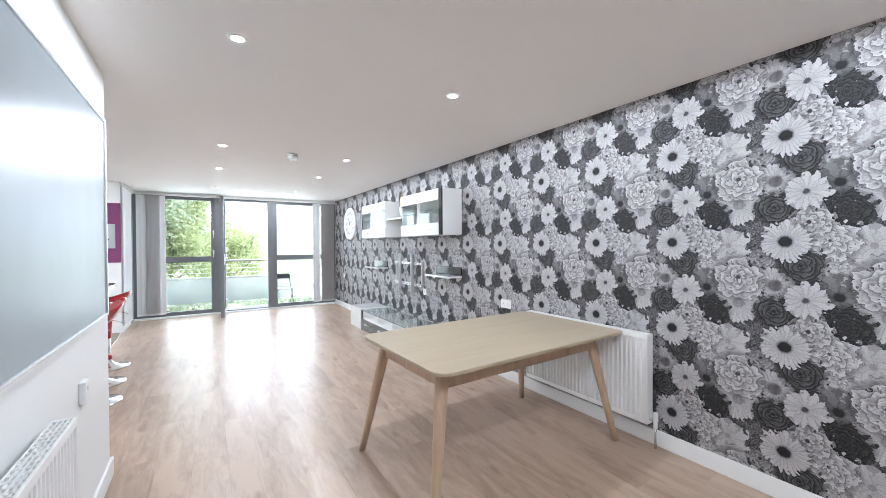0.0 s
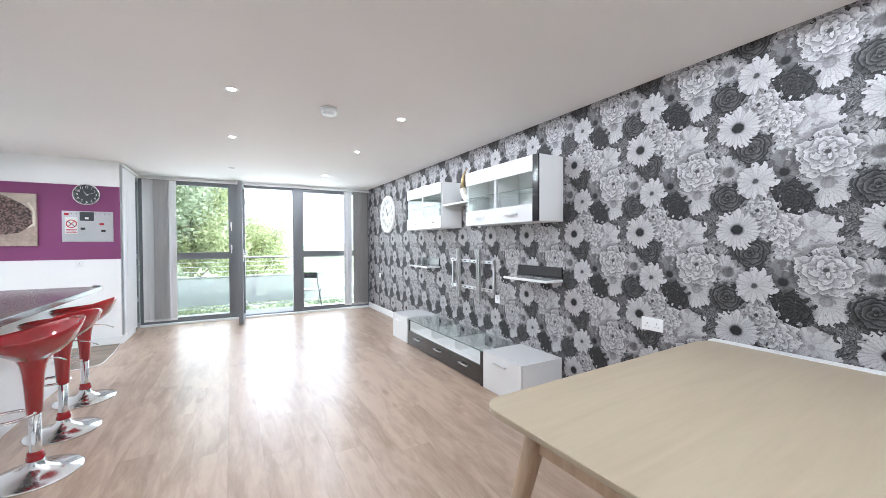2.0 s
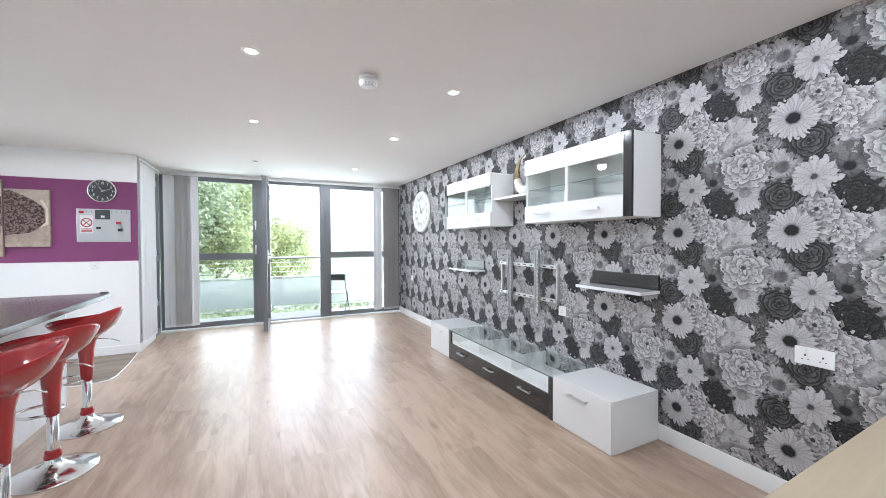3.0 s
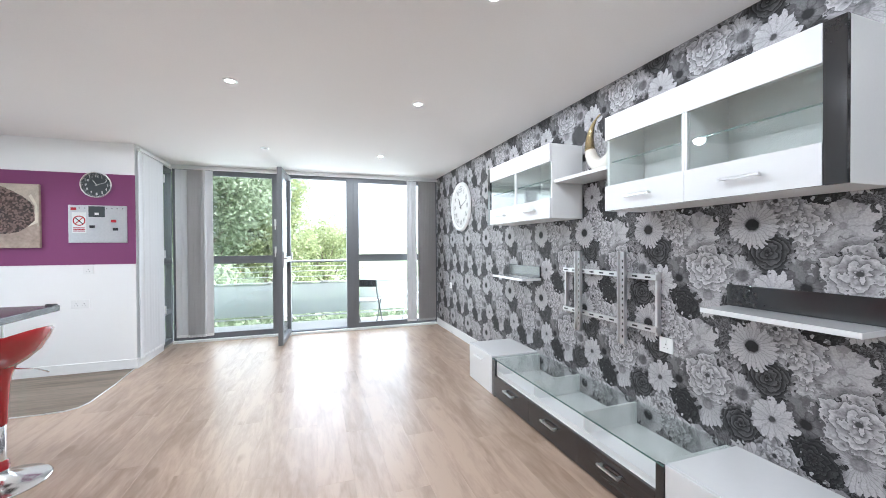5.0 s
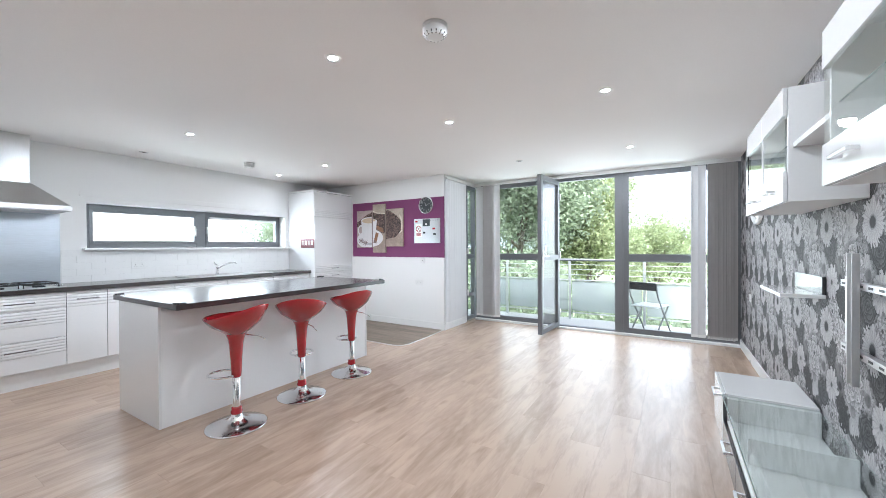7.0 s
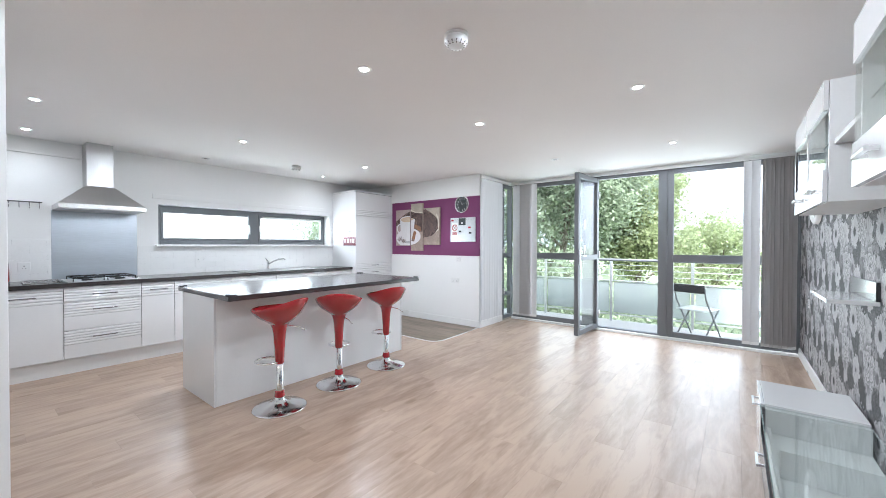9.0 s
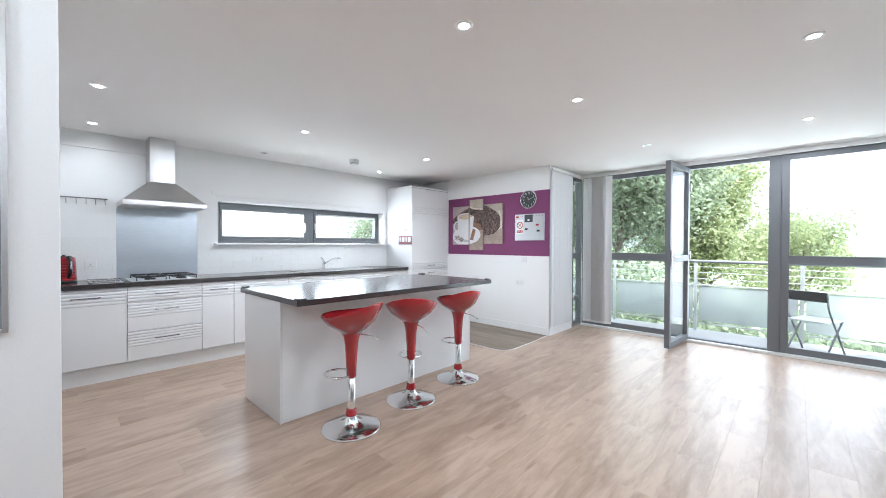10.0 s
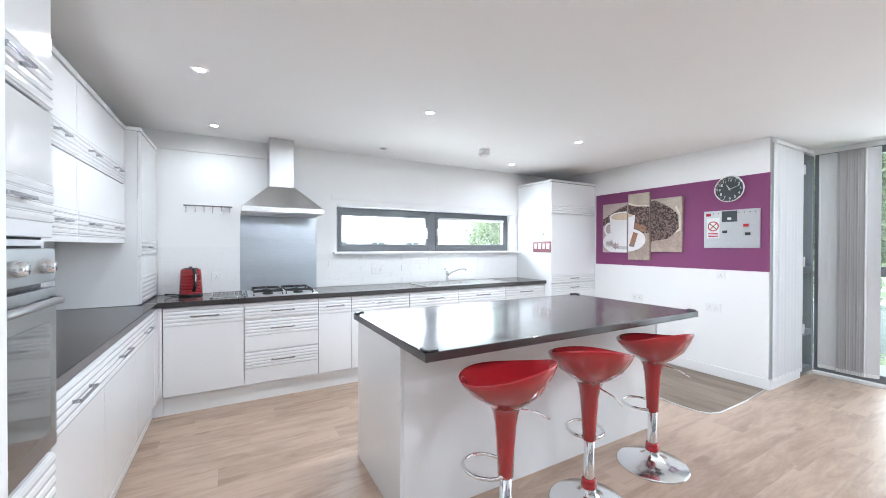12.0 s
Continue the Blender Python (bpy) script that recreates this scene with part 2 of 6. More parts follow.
def wallpaper(name):
    """Repeating print of black, grey and white flower heads with a faint pearly sheen."""
    m, n, l, b = nodes_of(name)
    co, sep, comb = n.new("ShaderNodeTexCoord"), n.new("ShaderNodeSeparateXYZ"), n.new("ShaderNodeCombineXYZ")
    l.new(co.outputs["Object"], sep.inputs[0])
    l.new(sep.outputs["Y"], comb.inputs["X"])
    l.new(sep.outputs["Z"], comb.inputs["Y"])
    wob = n.new("ShaderNodeTexNoise")
    wob.inputs["Scale"].default_value, wob.inputs["Detail"].default_value = 38, 3
    wrap = n.new("ShaderNodeVectorMath")
    wrap.operation = "WRAP"
    wrap.inputs[1].default_value, wrap.inputs[2].default_value = (TILE_W, TILE_H, 1), (0, 0, -1)
    l.new(comb.outputs[0], wrap.inputs[0])
    l.new(wrap.outputs[0], wob.inputs["Vector"])
    ctr = n.new("ShaderNodeVectorMath")
    ctr.operation = "MULTIPLY_ADD"
    ctr.inputs[1].default_value, ctr.inputs[2].default_value = (0.010, 0.010, 0), (-0.005, -0.005, 0)
    l.new(wob.outputs["Color"], ctr.inputs[0])
    pt = n.new("ShaderNodeVectorMath")
    l.new(comb.outputs[0], pt.inputs[0])
    l.new(ctr.outputs[0], pt.inputs[1])
    spk = n.new("ShaderNodeTexNoise")
    spk.inputs["Scale"].default_value, spk.inputs["Detail"].default_value = 130, 3
    l.new(comb.outputs[0], spk.inputs["Vector"])
    under = n.new("ShaderNodeMapRange")
    under.inputs["From Min"].default_value, under.inputs["From Max"].default_value = 0.35, 0.68
    under.inputs["To Min"].default_value, under.inputs["To Max"].default_value = 0.03, 0.34
    l.new(spk.outputs["Fac"], under.inputs["Value"])
    last = under.outputs[0]
    fields = {"daisy": ["Radius", "Petals", "Light", "Dark", "Eye", "EyeShade", "Tip"], "rose": ["Radius", "Petals", "Light", "Dark", "Eye", "EyeShade", "Ruffle", "Rings", "Fold"]}
    groups = {k: flower_group(k, v) for k, v in fields.items()}
    fold = n.new("ShaderNodeTexNoise")
    fold.inputs["Scale"].default_value, fold.inputs["Detail"].default_value = 34, 2
    l.new(wrap.outputs[0], fold.inputs["Vector"])
    crumple = n.new("ShaderNodeMath")
    crumple.operation = "SUBTRACT"
    crumple.inputs[1].default_value = 0.5
    l.new(fold.outputs["Fac"], crumple.inputs[0])
    for kind, y, z, *numbers in FLOWERS:
        f = n.new("ShaderNodeGroup")
        f.node_tree = groups[kind]
        l.new(pt.outputs[0], f.inputs["Point"])
        l.new(last, f.inputs["Under"])
        l.new(crumple.outputs[0], f.inputs["Crumple"])
        f.inputs["Heart"].default_value = (y, z, 0)
        for k, v in zip(fields[kind], numbers):
            f.inputs[k].default_value = v
        last = f.outputs[0]
    grain = n.new("ShaderNodeMapRange")
    grain.inputs["From Min"].default_value, grain.inputs["From Max"].default_value = 0.3, 0.7
    grain.inputs["To Min"].default_value, grain.inputs["To Max"].default_value = 0.82, 1.10
    l.new(spk.outputs["Fac"], grain.inputs["Value"])
    mul = n.new("ShaderNodeMath")
    mul.operation = "MULTIPLY"
    l.new(last, mul.inputs[0])
    l.new(grain.outputs[0], mul.inputs[1])
    tint = n.new("ShaderNodeVectorMath")
    tint.operation = "SCALE"
    tint.inputs[0].default_value = (0.55, 0.53, 0.54)
    l.new(mul.outputs[0], tint.inputs["Scale"])
    l.new(tint.outputs[0], b.inputs["Base Color"])
    b.inputs["Roughness"].default_value = 0.55
    b.inputs["Metallic"].default_value = 0.12
    b.inputs["Specular IOR Level"].default_value = 0.3
    bp = n.new("ShaderNodeBump")
    bp.inputs["Strength"].default_value, bp.inputs["Distance"].default_value = 0.15, 0.0006
    l.new(spk.outputs["Fac"], bp.inputs["Height"])
    l.new(bp.outputs[0], b.inputs["Normal"])
    return m


PAINT = surface("white_wall_paint", (0.84, 0.84, 0.83), 0.55, grain=140, vary=0.025, bump=0.12)
CEIL = surface("ceiling_paint", (0.90, 0.88, 0.865), 0.8, grain=120, vary=0.02, bump=0.1)
TRIM = surface("white_gloss_trim", (0.82, 0.82, 0.81), 0.3, grain=90, vary=0.02, bump=0.03)
PAPER = wallpaper("floral_wallpaper")
PURPLE = surface("purple_paint", (0.205, 0.044, 0.142), 0.6, grain=140, vary=0.05, bump=0.12)
GLOSS = surface("white_gloss_lacquer", (0.77, 0.77, 0.77), 0.12, grain=40, vary=0.015, bump=0.0, coat=0.6)
CARCASS = surface("white_melamine", (0.80, 0.80, 0.79), 0.35, grain=80, vary=0.02, bump=0.03)
BLACK = surface("black_gloss_board", (0.022, 0.022, 0.023), 0.12, grain=60, vary=0.03, bump=0.0, coat=0.5)
DARKWOOD = surface("dark_grained_drawer", (0.035, 0.030, 0.030), 0.22, grain=30, vary=0.35, bump=0.05, stretch=(1, 0.1, 2), coat=0.3)
WORKTOP = surface("dark_brown_worktop", (0.042, 0.035, 0.034), 0.22, grain=220, vary=0.35, bump=0.02, coat=0.25)
CHROME = surface("chrome", (0.82, 0.83, 0.84), 0.15, 1.0, grain=40, vary=0.03, bump=0.0)
STEEL = surface("brushed_steel", (0.62, 0.62, 0.615), 0.34, 1.0, grain=50, vary=0.05, bump=0.03, stretch=(1, 6, 0.3), stain=0.8)
SPLASHSTEEL = surface("blue_grey_brushed_steel", (0.55, 0.60, 0.65), 0.36, 1.0, grain=50, vary=0.10, bump=0.02, stretch=(1, 0.25, 6), stain=1.1)
HANDLE = surface("polished_handle", (0.40, 0.40, 0.41), 0.2, 1.0, grain=60, vary=0.05, bump=0.02)
ALU = surface("satin_aluminium", (0.72, 0.72, 0.72), 0.38, 1.0, grain=60, vary=0.06, bump=0.03)
GREYFRAME = surface("grey_window_metal", (0.165, 0.172, 0.183), 0.42, 0.2, grain=90, vary=0.06, bump=0.03)
REDPLASTIC = surface("red_gloss_plastic", (0.34, 0.014, 0.02), 0.09, grain=30, vary=0.05, bump=0.0, coat=0.8)
BIRCH = wood("pale_birch_top", (0.43, 0.355, 0.252), (0.39, 0.315, 0.22), 0.36, "x", 1.2, 1.0)
BIRCHLEG = wood("pale_birch_leg", (0.53, 0.385, 0.268), (0.43, 0.30, 0.198), 0.42, "z", 2.0, 1.0)
OAK = wood("washed_oak_laminate", (0.475, 0.347, 0.26), (0.31, 0.212, 0.15), 0.45, "y", 1.0, 1.0, True)
ob = OAK.node_tree.nodes["Principled BSDF"]
ob.inputs["Coat Weight"].default_value, ob.inputs["Coat Roughness"].default_value = 0.45, 0.24
VINYL = wood("grey_brown_vinyl", (0.26, 0.20, 0.15), (0.12, 0.09, 0.065), 0.45, "x", 1.2, 1.0)
FABRIC = surface("grey_blind_fabric", (0.56, 0.535, 0.525), 0.8, grain=260, vary=0.10, bump=0.2, stretch=(1, 1, 0.15))
FABRIC_PALE = surface("pale_blind_fabric", (0.66, 0.66, 0.67), 0.8, grain=260, vary=0.05, bump=0.2, stretch=(1, 1, 0.15))
PLASTIC = surface("white_plastic", (0.80, 0.80, 0.79), 0.3, grain=60, vary=0.02, bump=0.02)
BLACKPLASTIC = surface("black_plastic", (0.02, 0.02, 0.022), 0.4, grain=80, vary=0.1, bump=0.05)
PANE = pane_glass("window_glass", (0.97, 0.985, 0.98))
SHELFGLASS = pane_glass("greenish_shelf_glass", (0.94, 0.972, 0.96), 0.20)
LAMP_GLOW = glowing("downlight_bulb", (1.0, 0.97, 0.92), 22.0)
GLASSEDGE = surface("green_glass_edge", (0.10, 0.17, 0.15), 0.15, grain=40, vary=0.1, bump=0.0)
DIM = surface("unlit_bulb", (0.35, 0.34, 0.33), 0.2, grain=50, vary=0.1, bump=0.0)

# ---- building helpers ----


def block(x0, x1, y0, y1, z0, z1, bevel=0.0, segments=2, bm=None):
    """A bevelled box between two corners, added to bm if given."""
    own = bmesh.new()
    bmesh.ops.create_cube(own, size=1.0)
    for v in own.verts:
        v.co = ((x0 + x1) / 2 + v.co.x * (x1 - x0), (y0 + y1) / 2 + v.co.y * (y1 - y0), (z0 + z1) / 2 + v.co.z * (z1 - z0))
    if bevel:
        bmesh.ops.bevel(own, geom=own.edges[:], offset=bevel, segments=segments, affect="EDGES", profile=0.6)
    return merge(bm, own)


def merge(bm, own):
    if bm is None:
        return own
    me = bpy.data.meshes.new("tmp")
    own.to_mesh(me)
    own.free()
    bm.from_mesh(me)
    bpy.data.meshes.remove(me)
    return bm


def lathe(profile, segments=32, bm=None, at=(0, 0, 0), closed=True):
    """A body turned round z from (radius, height) pairs."""
    own = bmesh.new()
    rings = []
    for r, z in profile:
        if r < 1e-6:
            rings.append([own.verts.new((at[0], at[1], at[2] + z))])
        else:
            rings.append([own.verts.new((at[0] + r * math.cos(2 * math.pi * k / segments), at[1] + r * math.sin(2 * math.pi * k / segments), at[2] + z)) for k in range(segments)])
    for p, q in zip(rings, rings[1:]):
        for k in range(segments):
            j = (k + 1) % segments
            f = [p[k % len(p)], p[j % len(p)], q[j % len(q)], q[k % len(q)]]
            f = list(dict.fromkeys(f))
            if len(f) > 2:
                own.faces.new(f)
    for f in own.faces:
        f.smooth = True
    bmesh.ops.recalc_face_normals(own, faces=own.faces[:])
    return merge(bm, own)


def tube(points, radius, bm=None, sides=10, closed=False):
    """A round bar along points; radius may be a list."""
    own = bmesh.new()
    pts = [Vector(p) for p in points]
    count = len(pts)
    radii = radius if isinstance(radius, (list, tuple)) else [radius] * count
    rings, up = [], None
    for k, p in enumerate(pts):
        if closed:
            d = (pts[(k + 1) % count] - pts[k - 1]).normalized()
        else:
            d = (pts[min(k + 1, count - 1)] - pts[max(k - 1, 0)]).normalized()
        if up is None:
            up = d.orthogonal().normalized()
        side = d.cross(up).normalized()
        up = side.cross(d).normalized()
        rings.append([own.verts.new(p + radii[k] * (math.cos(2 * math.pi * j / sides) * up + math.sin(2 * math.pi * j / sides) * side)) for j in range(sides)])
    pairs = list(zip(rings, rings[1:])) + ([(rings[-1], rings[0])] if closed else [])
    for a, b in pairs:
        for j in range(sides):
            own.faces.new((a[j], a[(j + 1) % sides], b[(j + 1) % sides], b[j]))
    if not closed:
        own.faces.new(rings[0][::-1])
        own.faces.new(rings[-1])
    for f in own.faces:
        f.smooth = len(f.verts) == 4
    bmesh.ops.recalc_face_normals(own, faces=own.faces[:])
    return merge(bm, own)


def prism(outline, z0, z1, bevel=0.0, bm=None):
    """An upright body with a flat outline of (x, y) corners."""
    own = bmesh.new()
    low = [own.verts.new((x, y, z0)) for x, y in outline]
    face = own.faces.new(low)
    top = bmesh.ops.extrude_face_region(own, geom=[face])
    bmesh.ops.translate(own, verts=[v for v in top["geom"] if isinstance(v, bmesh.types.BMVert)], vec=(0, 0, z1 - z0))
    bmesh.ops.recalc_face_normals(own, faces=own.faces[:])
    if bevel:
        rims = [e for e in own.edges if abs(e.verts[0].co.z - e.verts[1].co.z) < 1e-6]
        bmesh.ops.bevel(own, geom=rims, offset=bevel, segments=2, affect="EDGES", profile=0.6)
    return merge(bm, own)


def rounded(x0, x1, y0, y1, r, steps=6):
    pts = []
    for cx, cy, a0 in ((x1 - r, y1 - r, 0), (x0 + r, y1 - r, 90), (x0 + r, y0 + r, 180), (x1 - r, y0 + r, 270)):
        for k in range(steps + 1):
            a = radians(a0 + 90 * k / steps)
            pts.append((cx + r * math.cos(a), cy + r * math.sin(a)))
    return pts


def mesh_of(name, bm, material):
    me = bpy.data.meshes.new(name)
    bm.to_mesh(me)
    bm.free()
    me.materials.append(material)
    return me


def part(name, bm, material, parent, label=""):
    """One mesh under a thing or a part; its shape is given in the thing's own space."""
    ob = new(name, mesh_of(name, bm, material))
    ob.parent = parent
    if parent is not None and parent.type == "MESH":
        ob.matrix_parent_inverse = Matrix()
    return tagged(ob, label) if label else ob


def thing(name, x, y, z, rz, label, category, group=""):
    """An Empty at a thing's base."""
    ob = new(name)
    ob.empty_display_size = 0.1
    ob.matrix_world = pose(x, y, z, 0, 0, rz)
    return tagged(ob, label, category, group)


def solo(name, bm, material, label, category, group="", at=None):
    """A thing that is one mesh."""
    ob = new(name, mesh_of(name, bm, material))
    if at is not None:
        ob.matrix_world = at
    return tagged(ob, label, category, group)


def setting(name, bm, material, label):
    return tagged(new(name, mesh_of(name, bm, material)), label, kind="structure")

# ---- the large structure ----
CEILING, WEST, EAST, NORTH, SOUTH = 2.39, -3.66, 2.655, 8.85, -2.6
KSOUTH, KNORTH, BAY, PARTITION = 2.33, 7.80, -1.06, -0.43

setting("wall_east", block(EAST, EAST + 0.2, SOUTH - 0.2, 9.0, -0.1, CEILING), PAPER, "living room wall in black, grey and white floral wallpaper")
# south wall is out of view, added to close the room behind the camera
setting("wall_south", block(PARTITION - 0.2, EAST, SOUTH - 0.2, SOUTH, -0.1, CEILING), PAINT, "plain white end wall, unseen, added to close the room")
setting("wall_partition", block(PARTITION - 0.12, PARTITION, SOUTH, 3.02, -0.1, CEILING, 0.003), PAINT, "white painted partition wall between dining area and kitchen")
setting("wall_kitchen_south", block(WEST - 0.3, PARTITION - 0.12, KSOUTH - 0.15, KSOUTH, -0.1, CEILING), PAINT, "white painted kitchen wall behind the units")
bm = block(WEST - 0.3, WEST, KSOUTH, 4.39, -0.1, CEILING)
block(WEST - 0.3, WEST, 6.90, KNORTH + 0.2, -0.1, CEILING, bm=bm)
block(WEST - 0.3, WEST, 4.39, 6.90, -0.1, 1.285, bm=bm)
block(WEST - 0.3, WEST, 4.39, 6.90, 1.80, CEILING, bm=bm)
setting("wall_west", bm, PAINT, "white painted kitchen wall with a long low window")
setting("wall_kitchen_north", block(WEST, BAY, KNORTH, KNORTH + 0.2, -0.1, CEILING, 0.003), PAINT, "white painted kitchen end wall")
bm = block(BAY - 0.2, BAY, KNORTH + 0.2, 8.50, -0.1, CEILING)
block(BAY - 0.2, BAY, 8.50, 9.0, 2.32, CEILING, bm=bm)
setting("wall_bay", bm, PAINT, "white return wall with a narrow full-height window")
setting("wall_north_lintel", block(BAY, EAST, NORTH, NORTH + 0.2, 2.34, CEILING), PAINT, "white lintel over the balcony windows")
bm = block(PARTITION - 0.12, EAST + 0.2, SOUTH - 0.2, 9.05, CEILING, CEILING + 0.2)
block(WEST - 0.3, PARTITION - 0.12, KSOUTH - 0.15, KNORTH + 0.2, CEILING, CEILING + 0.2, bm=bm)
block(BAY - 0.2, PARTITION - 0.12, KNORTH + 0.2, 9.05, CEILING, CEILING + 0.2, bm=bm)
setting("ceiling", bm, CEIL, "plain off-white plaster ceiling")
setting("purple_panel", block(-2.98, BAY + 0.001, KNORTH - 0.004, KNORTH + 0.01, 1.115, 2.055), PURPLE, "band of purple paint on the kitchen end wall")
bm = block(PARTITION - 0.12, EAST + 0.2, SOUTH - 0.2, 9.05, -0.2, -0.012)
block(WEST - 0.3, PARTITION - 0.12, KSOUTH - 0.15, KNORTH + 0.2, -0.2, -0.012, bm=bm)
block(BAY - 0.2, PARTITION - 0.12, KNORTH + 0.2, 9.05, -0.2, -0.012, bm=bm)
setting("floor_base", bm, VINYL, "screed under the laminate floor")


def skirting(name, x0, x1, y0, y1):
    bm = block(x0, x1, y0, y1, 0.0, 0.105, 0.004)
    setting(name, bm, TRIM, "white painted skirting board along the wall")


skirting("baseboard", EAST - 0.016, EAST - 0.001, SOUTH, 8.83)
skirting("baseboard", PARTITION + 0.001, PARTITION + 0.016, SOUTH, 3.02)
skirting("baseboard", PARTITION - 0.12, PARTITION + 0.016, 3.021, 3.036)
skirting("baseboard", -3.0, BAY + 0.016, KNORTH - 0.016, KNORTH - 0.001)
skirting("baseboard", BAY + 0.001, BAY + 0.016, KNORTH, 8.50)
setting("trim", block(BAY + 0.018, EAST - 0.018, 8.80, 8.862, 0.0, 0.03, 0.004), TRIM, "white threshold strip under the balcony windows")


def frame_bars(bm, x0, x1, z0, z1, w, y0, y1, bevel=0.004):
    """A rectangular frame facing y, with bars w wide."""
    block(x0, x0 + w, y0, y1, z0, z1, bevel, bm=bm)
    block(x1 - w, x1, y0, y1, z0, z1, bevel, bm=bm)
    block(x0 + w, x1 - w, y0, y1, z0, z0 + w, bevel, bm=bm)
    block(x0 + w, x1 - w, y0, y1, z1 - w, z1, bevel, bm=bm)
    return bm


FY0, FY1 = 8.865, 8.935


def tall_window(name, x0, x1, label, handle=False):
    w = thing(name, (x0 + x1) / 2, FY0, 0, 0, label, "window")
    w["kind"] = "structure"
    h = (x1 - x0) / 2
    part("window_frame", frame_bars(bmesh.new(), -h, h, 0.03, 2.34, 0.062, 0, 0.07), GREYFRAME, w)
    part("transom", block(-h + 0.062, h - 0.062, 0.0, 0.07, 1.075, 1.15, 0.004), GREYFRAME, w)
    for z0, z1 in ((0.092, 1.075), (1.15, 2.278)):
        p = part("pane", block(-h + 0.062, h - 0.062, 0.030, 0.036, z0, z1), PANE, w)
        p.visible_shadow = False
        part("glazing_bead", frame_bars(bmesh.new(), -h + 0.058, h - 0.058, z0 - 0.004, z1 + 0.004, 0.016, -0.004, 0.028, 0.002), GREYFRAME, w)
    if handle:
        for z in (1.23, 1.62):
            hd = part("handle", block(h - 0.045, h - 0.02, -0.022, 0.001, z - 0.03, z + 0.06, 0.004), PLASTIC, w, "white window handle")
            part("lever", block(h - 0.04, h - 0.025, -0.04, -0.02, z - 0.09, z + 0.03, 0.005), PLASTIC, hd)
    return w


tall_window("window_1", -1.05, 0.24, "tall grey metal window with a transom, facing the balcony", True)
tall_window("window_2", 1.315, 2.652, "tall grey metal window with a transom, beside the balcony door")
bm = block(0.24, 0.37, 8.855, 8.945, 0.03, 2.34, 0.004)
setting("door_frame_post", bm, GREYFRAME, "grey metal post between window and balcony door")
bm = block(1.205, 1.315, 8.855, 8.945, 0.03, 2.34, 0.004)
setting("door_frame_post", bm, GREYFRAME, "grey metal post between balcony door and window")
bm = block(0.37, 1.205, 8.865, 8.935, 0.004, 0.05, 0.004)
block(0.37, 1.205, 8.865, 8.935, 2.287, 2.34, 0.004, bm=bm)
setting("door_frame", bm, GREYFRAME, "grey metal head and sill of the balcony door")

door = thing("door_1", 0.388, 8.845, 0, -94.5, "grey metal glazed balcony door standing wide open into the room", "door")
door["kind"] = "structure"
part("door_frame", frame_bars(bmesh.new(), 0.0, 0.755, 0.035, 2.295, 0.066, -0.03, 0.03), GREYFRAME, door)
part("transom", block(0.066, 0.689, -0.03, 0.03, 1.075, 1.15, 0.004), GREYFRAME, door)
for z0, z1 in ((0.101, 1.075), (1.15, 2.229)):
    p = part("pane", block(0.066, 0.689, -0.004, 0.004, z0, z1), PANE, door)
    p.visible_shadow = False
hd = part("door_handle", block(0.708, 0.738, 0.03, 0.045, 1.02, 1.22, 0.005), ALU, door, "satin metal lever handle")
part("lever", tube([(0.723, 0.045, 1.14), (0.723, 0.075, 1.14), (0.70, 0.082, 1.14), (0.61, 0.082, 1.14)], 0.009), ALU, hd)
for z in (0.25, 1.15, 2.05):
    part("hinge", lathe([(0, -0.05), (0.011, -0.05), (0.011, 0.05), (0, 0.05)], 12, at=(-0.006, 0.034, z)), ALU, door)

side = thing("window_3", BAY - 0.02, 8.75, 0, 0, "narrow full-height grey metal window in the return wall", "window")
side["kind"] = "structure"
bm = bmesh.new()
for y0, y1, z0, z1 in ((-0.25, -0.19, 0.03, 2.32), (0.04, 0.10, 0.03, 2.32), (-0.19, 0.04, 0.03, 0.09), (-0.19, 0.04, 2.26, 2.32), (-0.19, 0.04, 1.075, 1.15), (-0.19, 0.04, 0.42, 0.48)):
    block(-0.04, 0.03, y0, y1, z0, z1, 0.004, bm=bm)
part("window_frame", bm, GREYFRAME, side)
p = part("pane", block(-0.004, 0.002, -0.19, 0.04, 0.09, 2.26), PANE, side)
p.visible_shadow = False
for z in (0.5, 1.2, 2.15):
    part("hinge", block(0.028, 0.05, -0.215, -0.195, z - 0.05, z + 0.05, 0.004), PLASTIC, side, "white hinge")

kw = thing("window_4", WEST - 0.19, 5.65, 1.285, 0, "long low kitchen window with grey metal frame, two panes", "window")
kw["kind"] = "structure"
bm = bmesh.new()
for y0, y1, z0, z1 in ((-1.255, -1.20, 0.0, 0.512), (1.205, 1.26, 0.0, 0.512), (-0.06, 0.06, 0.0, 0.512), (-1.20, -0.06, 0.0, 0.06), (-1.20, -0.06, 0.455, 0.512), (0.06, 1.205, 0.0, 0.06), (0.06, 1.205, 0.455, 0.512)):
    block(-0.035, 0.035, y0, y1, z0, z1, 0.005, bm=bm)
part("window_frame", bm, GREYFRAME, kw)
for y0, y1 in ((-1.20, -0.06), (0.06, 1.205)):
    bm = bmesh.new()
    for a, b, c, d in ((y0, y0 + 0.035, 0.06, 0.455), (y1 - 0.035, y1, 0.06, 0.455), (y0 + 0.035, y1 - 0.035, 0.06, 0.092), (y0 + 0.035, y1 - 0.035, 0.42, 0.455)):
        block(-0.02, 0.045, a, b, c, d, 0.004, bm=bm)
    part("sash", bm, GREYFRAME, kw)
    p = part("pane", block(-0.004, 0.002, y0 + 0.03, y1 - 0.03, 0.085, 0.425), PANE, kw)
    p.visible_shadow = False
